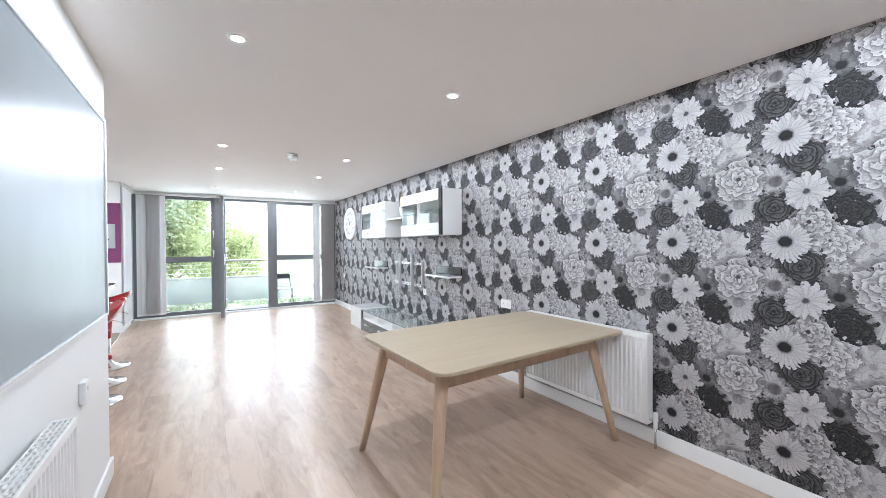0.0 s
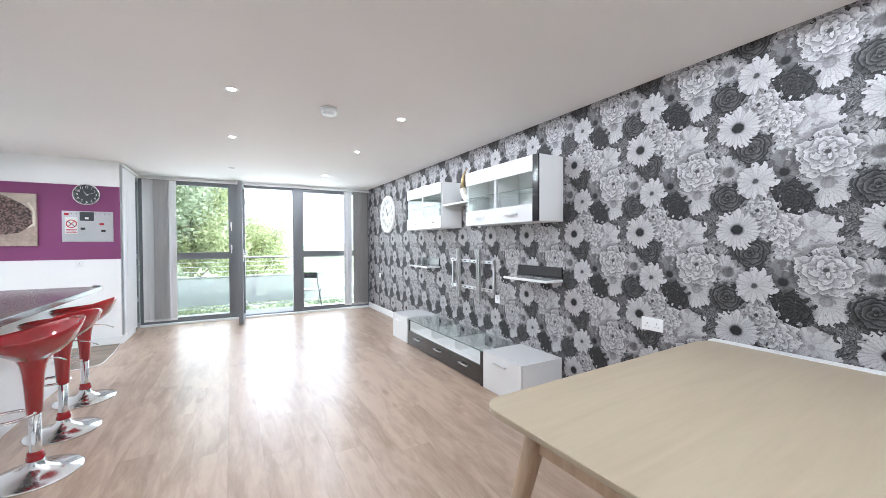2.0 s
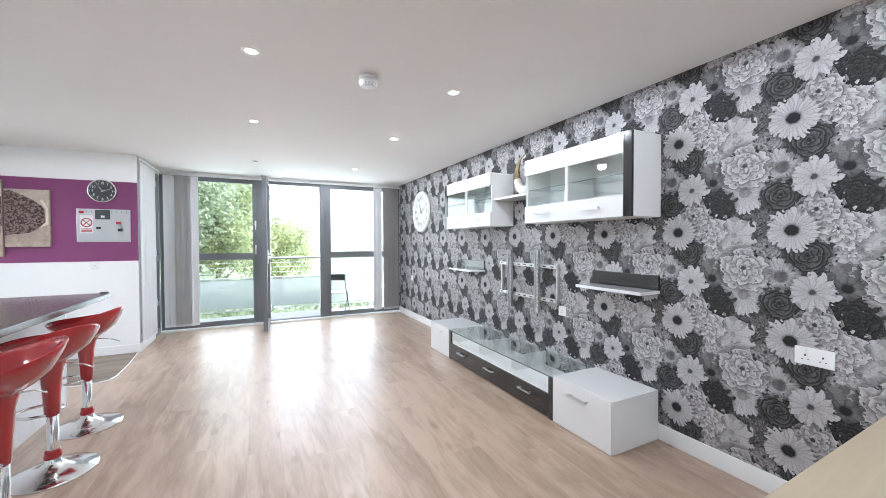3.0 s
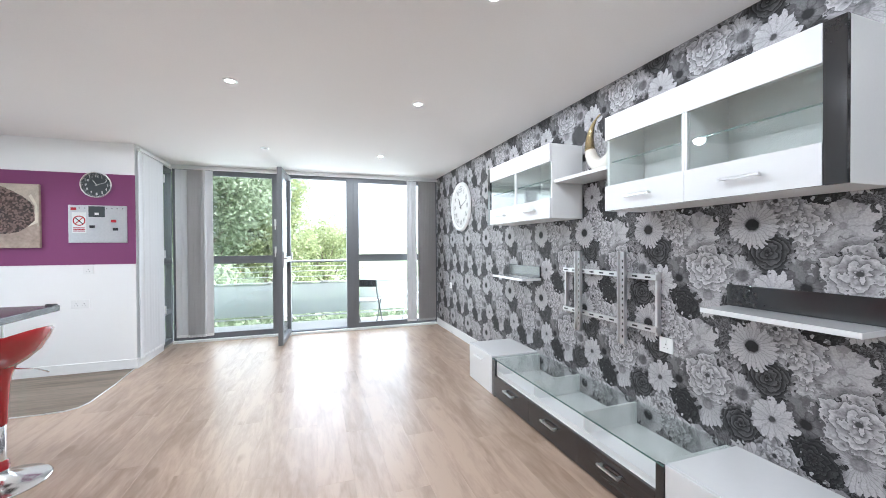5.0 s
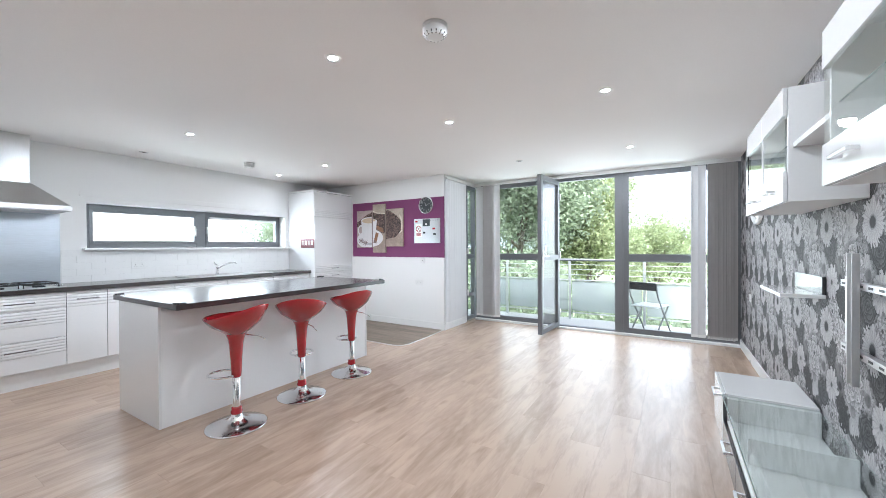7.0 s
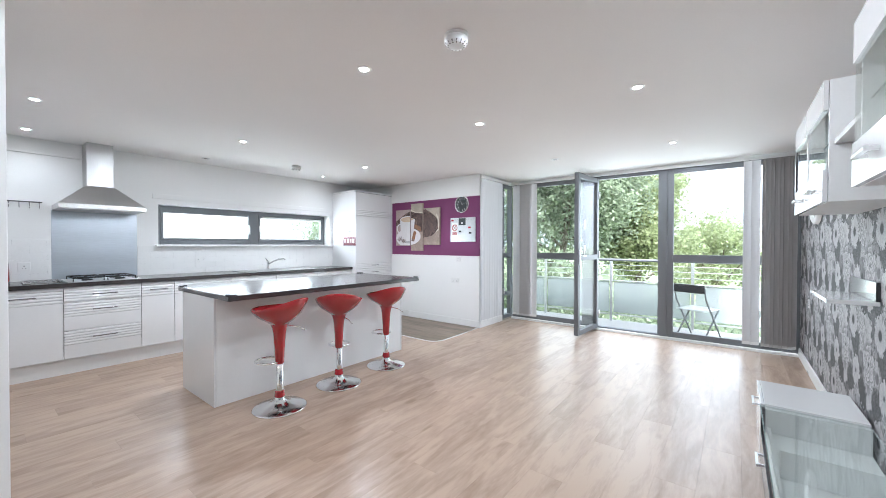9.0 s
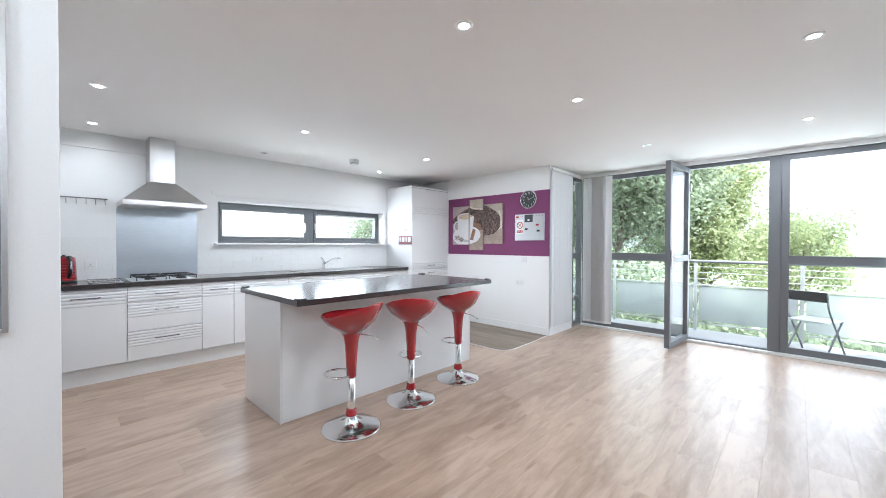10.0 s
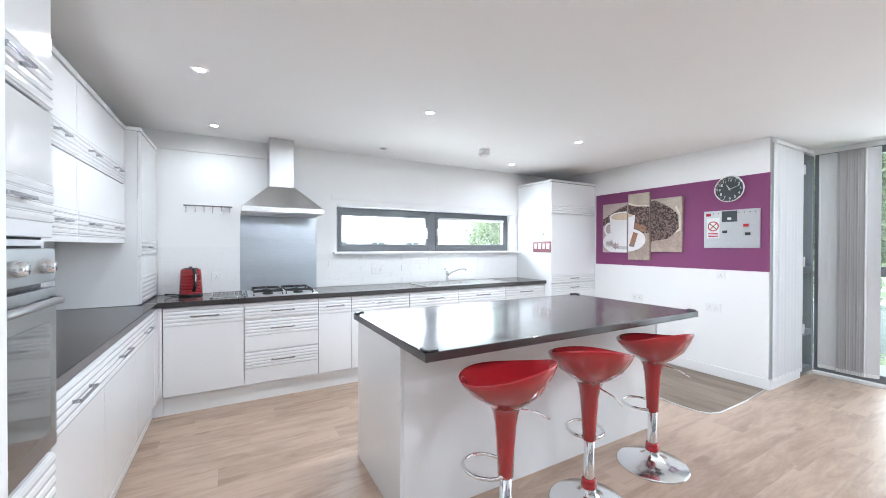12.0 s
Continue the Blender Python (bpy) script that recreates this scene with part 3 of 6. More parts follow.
for y in (-0.085, 0.085):
    hd = part("handle", block(0.04, 0.056, y - 0.014, y + 0.014, 0.20, 0.30, 0.004), PLASTIC, kw, "white window handle")
    part("lever", block(0.056, 0.075, y - 0.01, y + 0.01, 0.16, 0.27, 0.004), PLASTIC, hd)
part("roller", tube([(0.05, 0.11, 0.425), (0.05, 1.16, 0.425)], 0.018), PLASTIC, kw, "rolled-up white blind")
part("window_sill", block(0.03, 0.275, -1.30, 1.285, -0.022, 0.003, 0.005), TRIM, kw, "white sill board")
setting("trim", block(WEST, WEST + 0.012, 4.33, 7.0, 1.865, 1.925, 0.003), PAINT, "white board fixed over the kitchen window")
setting("trim", block(WEST, WEST + 0.02, 2.72, 3.70, 2.225, 2.245, 0.003), TRIM, "white cable trunking on the kitchen wall")

# ---- downlights and alarms ----


def downlight(x, y, lit=True):
    d = thing("downlight", x, y, CEILING, 0, "recessed white ceiling downlight, switched on" if lit else "recessed ceiling downlight with chrome rim, unlit", "ceiling light", "ceiling downlights")
    part("bezel", lathe([(0.026, -0.001), (0.029, -0.006), (0.043, -0.005), (0.046, 0.0)], 28), TRIM if lit else ALU, d)
    part("bulb", lathe([(0.0, -0.004), (0.018, -0.0045), (0.026, -0.002)], 24), LAMP_GLOW if lit else DIM, d)
    if lit:
        data = bpy.data.lights.new("downlight_beam", "SPOT")
        data.energy, data.spot_size, data.spot_blend, data.shadow_soft_size, data.color = (2.6 if x < -3 else 8.0 if y < 4 and x < -1 else 19.0 if x < -1 else 4.5 if x < 1 and 1 < y < 3 else 7.5 if x < 1 and y < 1 else 20.0 if y < 1 else 14.0 if y < 3 else 8.5 if x > 1 else 10.0), radians(160 if x < -1 else 179.9), 0.8 if x < -1 else 0.04, 0.05, (0.94, 0.97, 1.0)
        lamp = new("downlight_beam", data)
        lamp.matrix_world = look((x, y, CEILING - 0.02), (x, y, 0))


for x, y in ((0.21, 0.15), (1.50, 0.15), (0.21, 2.15), (1.50, 2.18), (0.225, 4.45), (1.505, 4.47), (0.226, 5.78), (1.512, 5.79), (1.518, 7.57), (-2.12, 3.23), (-3.27, 3.26), (-2.08, 4.73), (-2.08, 6.39), (-3.2, 6.47)):
    downlight(x, y)
for x, y in ((0.225, 7.57), (-3.27, 4.79)):
    downlight(x, y, False)


def smoke_alarm(x, y):
    a = thing("smoke_alarm", x, y, CEILING, 0, "round white plastic smoke alarm on the ceiling", "smoke alarm", "ceiling alarms")
    part("base", lathe([(0.0, 0.0), (0.062, 0.0), (0.062, -0.012), (0.056, -0.018), (0.0, -0.018)], 32), PLASTIC, a)
    part("cover", lathe([(0.058, -0.017), (0.062, -0.022), (0.061, -0.042), (0.050, -0.056), (0.036, -0.060), (0.0, -0.061)], 32), PLASTIC, a)
    bm = bmesh.new()
    for k in range(14):
        t = 2 * math.pi * k / 14
        tube([(0.0575 * math.cos(t), 0.0575 * math.sin(t), -0.046), (0.040 * math.cos(t), 0.040 * math.sin(t), -0.0585)], 0.0036, bm, 6)
    part("vent", bm, BLACKPLASTIC, a)


smoke_alarm(0.90, 4.50)
smoke_alarm(-2.80, 5.76)

# ---- vertical blinds ----


def louvre_mesh(height, width=0.089):
    own = bmesh.new()
    n = 5
    front = []
    for k in range(n):
        u = k / (n - 1) - 0.5
        front.append((u * width, 0.006 * (1 - 4 * u * u)))
    low = [own.verts.new((x, y, 0)) for x, y in front] + [own.verts.new((x, y - 0.0012, 0)) for x, y in reversed(front)]
    face = own.faces.new(low)
    top = bmesh.ops.extrude_face_region(own, geom=[face])
    bmesh.ops.translate(own, verts=[v for v in top["geom"] if isinstance(v, bmesh.types.BMVert)], vec=(0, 0, height))
    bmesh.ops.recalc_face_normals(own, faces=own.faces[:])
    return own


LOUVRE, LOUVRE_PALE = mesh_of("slat", louvre_mesh(2.225), FABRIC), mesh_of("slat", louvre_mesh(2.225), FABRIC_PALE)
WEIGHT = mesh_of("weight", block(-0.04, 0.04, -0.002, 0.003, -0.004, 0.03, 0.001), PLASTIC)


def blind(x0, y0, x1, y1, rail, places, label):
    """Louvres hung from a rail; places are (distance along the rail, turn, pale)."""
    ang = math.degrees(math.atan2(y1 - y0, x1 - x0))
    b = thing("vertical_blind", x0, y0, 0, ang, label, "blind")
    span = math.hypot(x1 - x0, y1 - y0)
    part("headrail", block(rail[0], rail[1], -0.014, 0.014, 2.322, 2.352, 0.004), TRIM, b)
    for s, turn, light in places:
        o = new("slat", LOUVRE_PALE if light else LOUVRE)
        o.parent, o.matrix_basis = b, pose(s, 0, 0.09, 0, 0, turn)
        w = new("weight", WEIGHT)
        w.parent, w.matrix_basis = o, pose(0, 0.001, 0.0)
    part("pull_cord", tube([(span * 0.02, -0.03, 2.29), (span * 0.02, -0.032, 1.2), (span * 0.02, -0.03, 0.9)], 0.0015, sides=6), PLASTIC, b)


blind(-0.98, 8.77, -0.48, 8.77, (-0.06, 3.09), [(0.035, 12, True), (0.105, 18, True)] + [(0.155 + 0.0175 * k, 62 + 5 * math.sin(k * 1.7), False) for k in range(12)] + [(0.38, 25, True)],
      "grey vertical louvre blind drawn to the side of the window")
blind(2.12, 8.77, 2.63, 8.77, (0.0, 0.52), [(0.05, 8, True), (0.125, 14, True)] + [(0.21 + 0.026 * k, 48 + 6 * math.sin(k * 2.1), False) for k in range(11)],
      "grey vertical louvre blind gathered in the window corner")
blind(-1.022, 7.80, -1.022, 8.52, (0.0, 0.9), [(0.045 + 0.077 * k, -14 + 2 * math.sin(k * 2.3), True) for k in range(8)],
      "pale grey vertical louvre blind hanging over the return wall")

# ---- living room: wall cabinets and shelves ----


def bar_handle(parent, x, y, z, length, axis="y", out=-1, name="handle"):
    """Flat satin bar on two feet, standing off a front that faces -x (out=-1) or +x, or y."""
    bm = bmesh.new()
    if axis == "y":
        block(x + out * 0.022, x + out * 0.030, y - length / 2, y + length / 2, z - 0.005, z + 0.005, 0.002, bm=bm)
        for s in (-1, 1):
            block(min(x, x + out * 0.024), max(x, x + out * 0.024), y + s * (length / 2 - 0.012) - 0.005, y + s * (length / 2 - 0.012) + 0.005, z - 0.006, z + 0.006, 0.001, bm=bm)
    else:
        block(x - length / 2, x + length / 2, y + out * 0.022 if out > 0 else y - 0.030, y + 0.030 if out > 0 else y - 0.022, z - 0.005, z + 0.005, 0.002, bm=bm)
        for s in (-1, 1):
            block(x + s * (length / 2 - 0.012) - 0.005, x + s * (length / 2 - 0.012) + 0.005, min(y, y + out * 0.024), max(y, y + out * 0.024), z - 0.006, z + 0.006, 0.001, bm=bm)
    return part(name, bm, HANDLE if axis == "x" else ALU, parent, "polished metal bar handle" if axis == "x" else "satin metal bar handle")


def display_cabinet(y0, y1, strip_at):
    """White wall cabinet with two lift-up doors with a glass band, black strip at one end."""
    z0, z1, xf, depth = 1.49, 2.035, 2.365, 0.288
    c = thing("wall_cabinet", xf, y0, z0, 0, "white gloss wall cabinet with glazed lift-up doors and black edge strip", "cabinet", "floral wall cabinets")
    w, h, t = y1 - y0, z1 - z0, 0.016
    part("side_panel", block(0.018, depth, 0, t, 0, h, 0.001), CARCASS, c)
    part("side_panel", block(0.018, depth, w - t, w, 0, h, 0.001), CARCASS, c)
    part("bottom_panel", block(0.018, depth, t, w - t, 0, t, 0.001), CARCASS, c)
    part("top_panel", block(0.018, depth, t, w - t, h - t, h, 0.001), CARCASS, c)
    part("back_panel", block(depth - 0.006, depth, t, w - t, t, h - t), CARCASS, c)
    s0, s1 = (0.0, 0.062) if strip_at < 0 else (w - 0.05, w)
    part("end_strip", block(0.0, 0.018, s0, s1, 0, h, 0.001), BLACK, c, "black gloss edge strip")
    part("glass_shelf", block(0.04, depth - 0.01, t, w - t, h * 0.52, h * 0.52 + 0.006), SHELFGLASS, c).visible_shadow = False
    part("shelf_edge", block(0.037, 0.0395, t, w - t, h * 0.52, h * 0.52 + 0.006), GLASSEDGE, c)
    part("divider", block(0.022, depth - 0.01, w / 2 + 0.02, w / 2 + 0.036, t, h - t), CARCASS, c)
    part("bracket", tube([(0.10, w * 0.3, h - 0.02), (0.10, w * 0.3, h - 0.07), (0.08, w * 0.3, h - 0.08)], 0.006), ALU, c)
    a, b = (s1, w) if strip_at < 0 else (0.0, s0)
    for k in range(2):
        d0, d1 = a + (b - a) * k / 2 + 0.001, a + (b - a) * (k + 1) / 2 - 0.001
        door_top = part("door", block(-0.002, 0.016, d0, d1, h * 0.755, h, 0.0015), GLOSS, c)
        part("lower_panel", block(-0.002, 0.016, d0, d1, 0, h * 0.265, 0.0015), GLOSS, door_top)
        g = part("glass", block(0.004, 0.009, d0, d1, h * 0.265, h * 0.755), SHELFGLASS, door_top)
        g.visible_shadow = False
        part("stile", block(0.0, 0.014, d0 if k else d1 - 0.012, d0 + 0.012 if k else d1, h * 0.265, h * 0.755, 0.001), GLOSS, door_top)
        bar_handle(door_top, -0.002, (d0 + d1) / 2, h * 0.13, 0.15)
    return c


display_cabinet(3.70, 4.755, -1)
display_cabinet(5.30, 6.325, 1)
solo("floating_shelf", block(2.40, EAST - 0.001, 4.757, 5.298, 1.745, 1.768, 0.002), GLOSS, "white board shelf bridging two wall cabinets", "shelf")


def ledge(y0, y1):
    s = thing("picture_ledge", EAST, y0, 0.975, 0, "short white wall shelf with a black back panel", "shelf", "short wall shelves")
    part("board", block(-0.20, -0.001, 0, y1 - y0, 0.0, 0.022, 0.002), GLOSS, s)
    part("back_panel", block(-0.018, -0.001, 0.0, y1 - y0, 0.023, 0.125, 0.002), BLACK, s, "black gloss back panel")


ledge(3.70, 4.25)
ledge(5.845, 6.40)

# sculpted crescent vase on the bridging shelf
GOLD = surface("gold_mosaic", (0.46, 0.36, 0.20), 0.25, 0.9, grain=170, vary=0.5, bump=0.8, depth=0.004)
SHELL = surface("pearl_shell", (0.78, 0.74, 0.66), 0.25, grain=70, vary=0.08, bump=0.1)
v = thing("crescent_vase", 2.535, 4.96, 1.768, 0, "crescent-shaped vase, cream shell below and gold mosaic horns above", "vase")
# the crescent lies in the y-z plane, open at the top
def arc(a0, a1, n, ry=0.125, rz=0.17, wide=0.048):
    pts, rad = [], []
    for k in range(n + 1):
        a = a0 + (a1 - a0) * k / n
        pts.append((0.0, ry * math.sin(radians(a)), rz + wide - rz * math.cos(radians(a))))
        rad.append(max(0.006, wide * math.cos(radians(a * 0.5)) ** 1.4))
    return pts, rad


part("bowl", tube(*arc(-72, 72, 16), sides=14), SHELL, v)
part("horn", tube(*arc(72.5, 168, 12), sides=12), GOLD, v, "gold mosaic horn")
part("horn", tube(*arc(-72.5, -120, 8), sides=12), GOLD, v, "gold mosaic horn")

# television bracket
b = thing("tv_bracket", EAST, 5.05, 0.66, 0, "empty steel television bracket screwed to the wall", "tv bracket")
for y in (-0.19, 0.225):
    bm = block(-0.055, -0.048, y - 0.026, y + 0.026, 0.0, 0.585, 0.001)
    block(-0.075, -0.048, y - 0.028, y - 0.023, 0.0, 0.585, 0.001, bm=bm)
    block(-0.075, -0.048, y + 0.023, y + 0.028, 0.0, 0.585, 0.001, bm=bm)
    arm = part("arm", bm, ALU, b)
    bm = bmesh.new()
    for k in range(13):
        block(-0.0565, -0.0552, y - 0.006, y + 0.006, 0.04 + 0.04 * k, 0.056 + 0.04 * k, bm=bm)
    tagged(part("slot", bm, BLACKPLASTIC, arm), kind="stuff")
for z in (0.135, 0.44):
    rail = part("rail", block(-0.045, -0.018, -0.425, 0.43, z - 0.016, z + 0.016, 0.002), ALU, b)
    bm = bmesh.new()
    for k in range(9):
        block(-0.0465, -0.0452, -0.39 + 0.095 * k, -0.35 + 0.095 * k, z - 0.005, z + 0.005, bm=bm)
    tagged(part("slot", bm, BLACKPLASTIC, rail), kind="stuff")
for y in (-0.415, 0.42):
    part("end_bar", block(-0.03, -0.002, y - 0.008, y + 0.008, 0.10, 0.47, 0.002), ALU, b)

# ---- low television unit ----
XF = 2.185


def end_cabinet(y0, y1):
    c = thing("tv_end_cabinet", XF, y0, 0, 0, "low white gloss cabinet on the laminate floor", "cabinet", "low television unit")
    w = y1 - y0
    part("body", block(0.018, 0.452, 0, w, 0.0, 0.335, 0.002), GLOSS, c)
    d = part("door", block(-0.001, 0.0165, 0.002, w - 0.002, 0.004, 0.333, 0.002), GLOSS, c)
    bar_handle(d, -0.001, w / 2, 0.265, 0.16)


end_cabinet(3.695, 4.205)
end_cabinet(5.885, 6.38)
u = thing("tv_bench", XF, 4.21, 0, 0, "low television bench with glass top and three dark drawers", "tv unit", "low television unit")
w = 5.88 - 4.21
bm = block(0.02, 0.45, 0.045, w - 0.045, 0.165, 0.183, 0.001)
block(0.02, 0.45, 0.045, w - 0.045, 0.012, 0.03, 0.001, bm=bm)
block(0.44, 0.45, 0.045, w - 0.045, 0.03, 0.165, 0.001, bm=bm)
part("body", bm, CARCASS, u)
for y0 in (0.0, w - 0.043):
    part("end_strip", block(0.0, 0.022, y0, y0 + 0.043, 0.0, 0.318, 0.0015), BLACK, u, "black gloss edge strip")
    part("end_panel", block(0.0225, 0.45, y0 + 0.004, y0 + 0.039, 0.0, 0.318, 0.001), CARCASS, u)
for k in (1, 2):
    y = 0.045 + (w - 0.09) * k / 3
    part("divider", block(0.05, 0.44, y - 0.008, y + 0.008, 0.184, 0.316, 0.001), CARCASS, u)
part("front_rail", block(0.03, 0.045, 0.045, w - 0.045, 0.184, 0.215, 0.001), CARCASS, u)
part("glass_top", block(0.0, 0.45, 0.0, w, 0.3185, 0.3265, 0.0015), SHELFGLASS, u).visible_shadow = False
part("glass_edge", block(-0.003, -0.0003, 0.0, w, 0.3185, 0.3265), GLASSEDGE, u)
for k in range(3):
    y0, y1 = 0.045 + (w - 0.09) * k / 3, 0.045 + (w - 0.09) * (k + 1) / 3
    d = part("drawer", block(0.0, 0.018, y0 + 0.0015, y1 - 0.0015, 0.012, 0.183, 0.0015), DARKWOOD, u, "dark grained drawer front")
    bar_handle(d, 0.0, (y0 + y1) / 2, 0.125, 0.15)

# ---- sockets, clock ----
SOCKETHOLE = BLACKPLASTIC


def socket(x, y, z, turn, gangs, label="white plastic plug socket on the wall"):
    """Plate whose face looks along local -y before the turn."""
    w = 0.146 if gangs == 2 else 0.086
    s = thing("plug_socket", x, y, z, turn, label, "socket", "wall sockets")
    part("plate", block(-w / 2, w / 2, -0.009, -0.0005, -0.043, 0.043, 0.003), PLASTIC, s)
    for k in range(gangs):
        cx = (k - (gangs - 1) / 2) * 0.065
        bm = block(cx - 0.003, cx + 0.003, -0.0098, -0.0088, 0.0, 0.009)
        block(cx - 0.014, cx - 0.008, -0.0098, -0.0088, -0.018, -0.014, bm=bm)
        block(cx + 0.008, cx + 0.014, -0.0098, -0.0088, -0.018, -0.014, bm=bm)
        part("pin_hole", bm, SOCKETHOLE, s)
        part("rocker", block(cx - 0.006, cx + 0.006, -0.013, -0.009, 0.016, 0.034, 0.001), PLASTIC, s)


socket(EAST, 2.925, 0.765, -90, 2)
socket(EAST, 4.59, 0.715, -90, 1)
socket(EAST, 8.18, 0.70, -90, 1)
socket(-1.53, KNORTH, 0.713, 0, 2)
socket(-1.46, KNORTH, 1.06, 0, 1, "blank white switch plate on the kitchen wall")
socket(-2.37, KNORTH, 0.717, 0, 2)


def wall_clock(x, y, z, turn, r, face, rim, hand, label, digits, times):
    """Round clock whose face looks along local -y before the turn."""
    c = thing("wall_clock", x, y, z, turn, label, "clock")
    up = Matrix.Rotation(radians(90), 4, "X")

    def flat(bm):
        bmesh.ops.transform(bm, matrix=up, verts=bm.verts[:])
        return bm

    part("rim", flat(lathe([(r * 0.86, 0.0), (r * 0.88, 0.03), (r * 0.93, 0.038), (r * 0.98, 0.030), (r, 0.002)], 48)), rim, c)
    part("dial", flat(lathe([(0, 0.012), (r * 0.87, 0.012)], 48)), face, c)
    bm = bmesh.new()
    for k in range(60):
        t = 2 * math.pi * k / 60
        tube([(r * 0.80 * math.sin(t), -0.0135, r * 0.80 * math.cos(t)), (r * 0.845 * math.sin(t), -0.0135, r * 0.845 * math.cos(t))], 0.0022 if k % 5 == 0 else 0.0009, bm, 5)
    part("minute_marks", bm, hand, c)
    for k, txt in enumerate(digits):
        t = 2 * math.pi * (k + 1) / 12
        cu = bpy.data.curves.new("numeral", "FONT")
        cu.body, cu.size, cu.align_x, cu.align_y, cu.extrude = txt, r * 0.27, "CENTER", "CENTER", 0.0004
        tmp = bpy.data.objects.new("tmp", cu)
        me = bpy.data.meshes.new_from_object(tmp)
        bpy.data.objects.remove(tmp)
        me.materials.append(hand)
        o = new("numeral", me)
        o.parent, o.matrix_basis = c, pose(r * 0.66 * math.sin(t), -0.0135, r * 0.66 * math.cos(t), 90)
    for a, ln, wd in ((times[0], 0.42, 0.012), (times[1], 0.62, 0.008)):
        t = radians(a)
        part("clock_hand", tube([(-0.1 * r * math.sin(t), -0.017, -0.1 * r * math.cos(t)), (ln * r * math.sin(t), -0.017, ln * r * math.cos(t))], [wd * r * 2.2, wd * r], sides=6), hand, c)
    part("hub", flat(lathe([(0, 0.022), (0.02 * r + 0.003, 0.020), (0.02 * r + 0.003, 0.012)], 14)), rim, c)


DARKDIAL = surface("dark_dial", (0.045, 0.055, 0.058), 0.35, grain=60, vary=0.1, bump=0.0)
CREAMDIAL = surface("off_white_dial", (0.72, 0.71, 0.69), 0.4, grain=60, vary=0.03, bump=0.0)
MARKWHITE = surface("white_print", (0.78, 0.78, 0.76), 0.5, grain=60, vary=0.02, bump=0.0)
MARKGREY = surface("grey_print", (0.20, 0.20, 0.20), 0.5, grain=60, vary=0.05, bump=0.0)
wall_clock(-1.377, KNORTH - 0.005, 1.935, 0, 0.137, DARKDIAL, CHROME, MARKWHITE, "round chrome-rimmed clock with dark dial on purple wall", [str(k) for k in range(1, 13)], (328, 70))
wall_clock(EAST - 0.001, 7.745, 1.82, -90, 0.335, CREAMDIAL, PLASTIC, MARKGREY, "large round white clock with roman numerals on floral wall", ["I", "II", "III", "IV", "V", "VI", "VII", "VIII", "IX", "X", "XI", "XII"], (328, 70))

# ---- dining table and radiators ----
t = thing("dining_table", 1.775, 2.075, 0, 1.6, "pale birch dining table with rounded corners and splayed legs", "table")
part("tabletop", prism(rounded(-0.80, 0.80, -0.505, 0.475, 0.085), 0.738, 0.758, 0.005), BIRCH, t)
TX, TY = -0.07, -0.04
for x0, x1, y0, y1 in ((-0.62, 0.62, -0.36, -0.337), (-0.62, 0.62, 0.337, 0.36), (-0.64, -0.617, -0.335, 0.335), (0.617, 0.64, -0.335, 0.335)):
    part("apron", block(TX + x0, TX + x1, TY + y0, TY + y1, 0.640, 0.727, 0.002), BIRCHLEG, t)
for y in (-0.2, 0.2):
    part("runner", block(-0.70, 0.66, y - 0.02, y + 0.02, 0.727, 0.7375, 0.001), BIRCHLEG, t, "wooden runner under the top")
for sx in (-1, 1):
    for sy in (-1, 1):
        own = bmesh.new()
        rings = []
        for k in range(7):
            f = k / 6
            cx, cy = TX + sx * (0.625 + 0.13 * f), TY + sy * (0.33 + 0.115 * f)
            r, q = 0.037 - 0.018 * f, 0.028 - 0.011 * f
            rings.append([own.verts.new((cx + r * math.copysign(abs(math.cos(2 * math.pi * j / 16)) ** 0.6, math.cos(2 * math.pi * j / 16)), cy + q * math.copysign(abs(math.sin(2 * math.pi * j / 16)) ** 0.6, math.sin(2 * math.pi * j / 16)), 0.727 * (1 - f))) for j in range(16)])
        for a, b in zip(rings, rings[1:]):
            for j in range(16):
                own.faces.new((a[j], a[(j + 1) % 16], b[(j + 1) % 16], b[j])).smooth = True
        own.faces.new(rings[0])
        own.faces.new(rings[-1])
        bmesh.ops.recalc_face_normals(own, faces=own.faces[:])
        part("leg", own, BIRCHLEG, t)


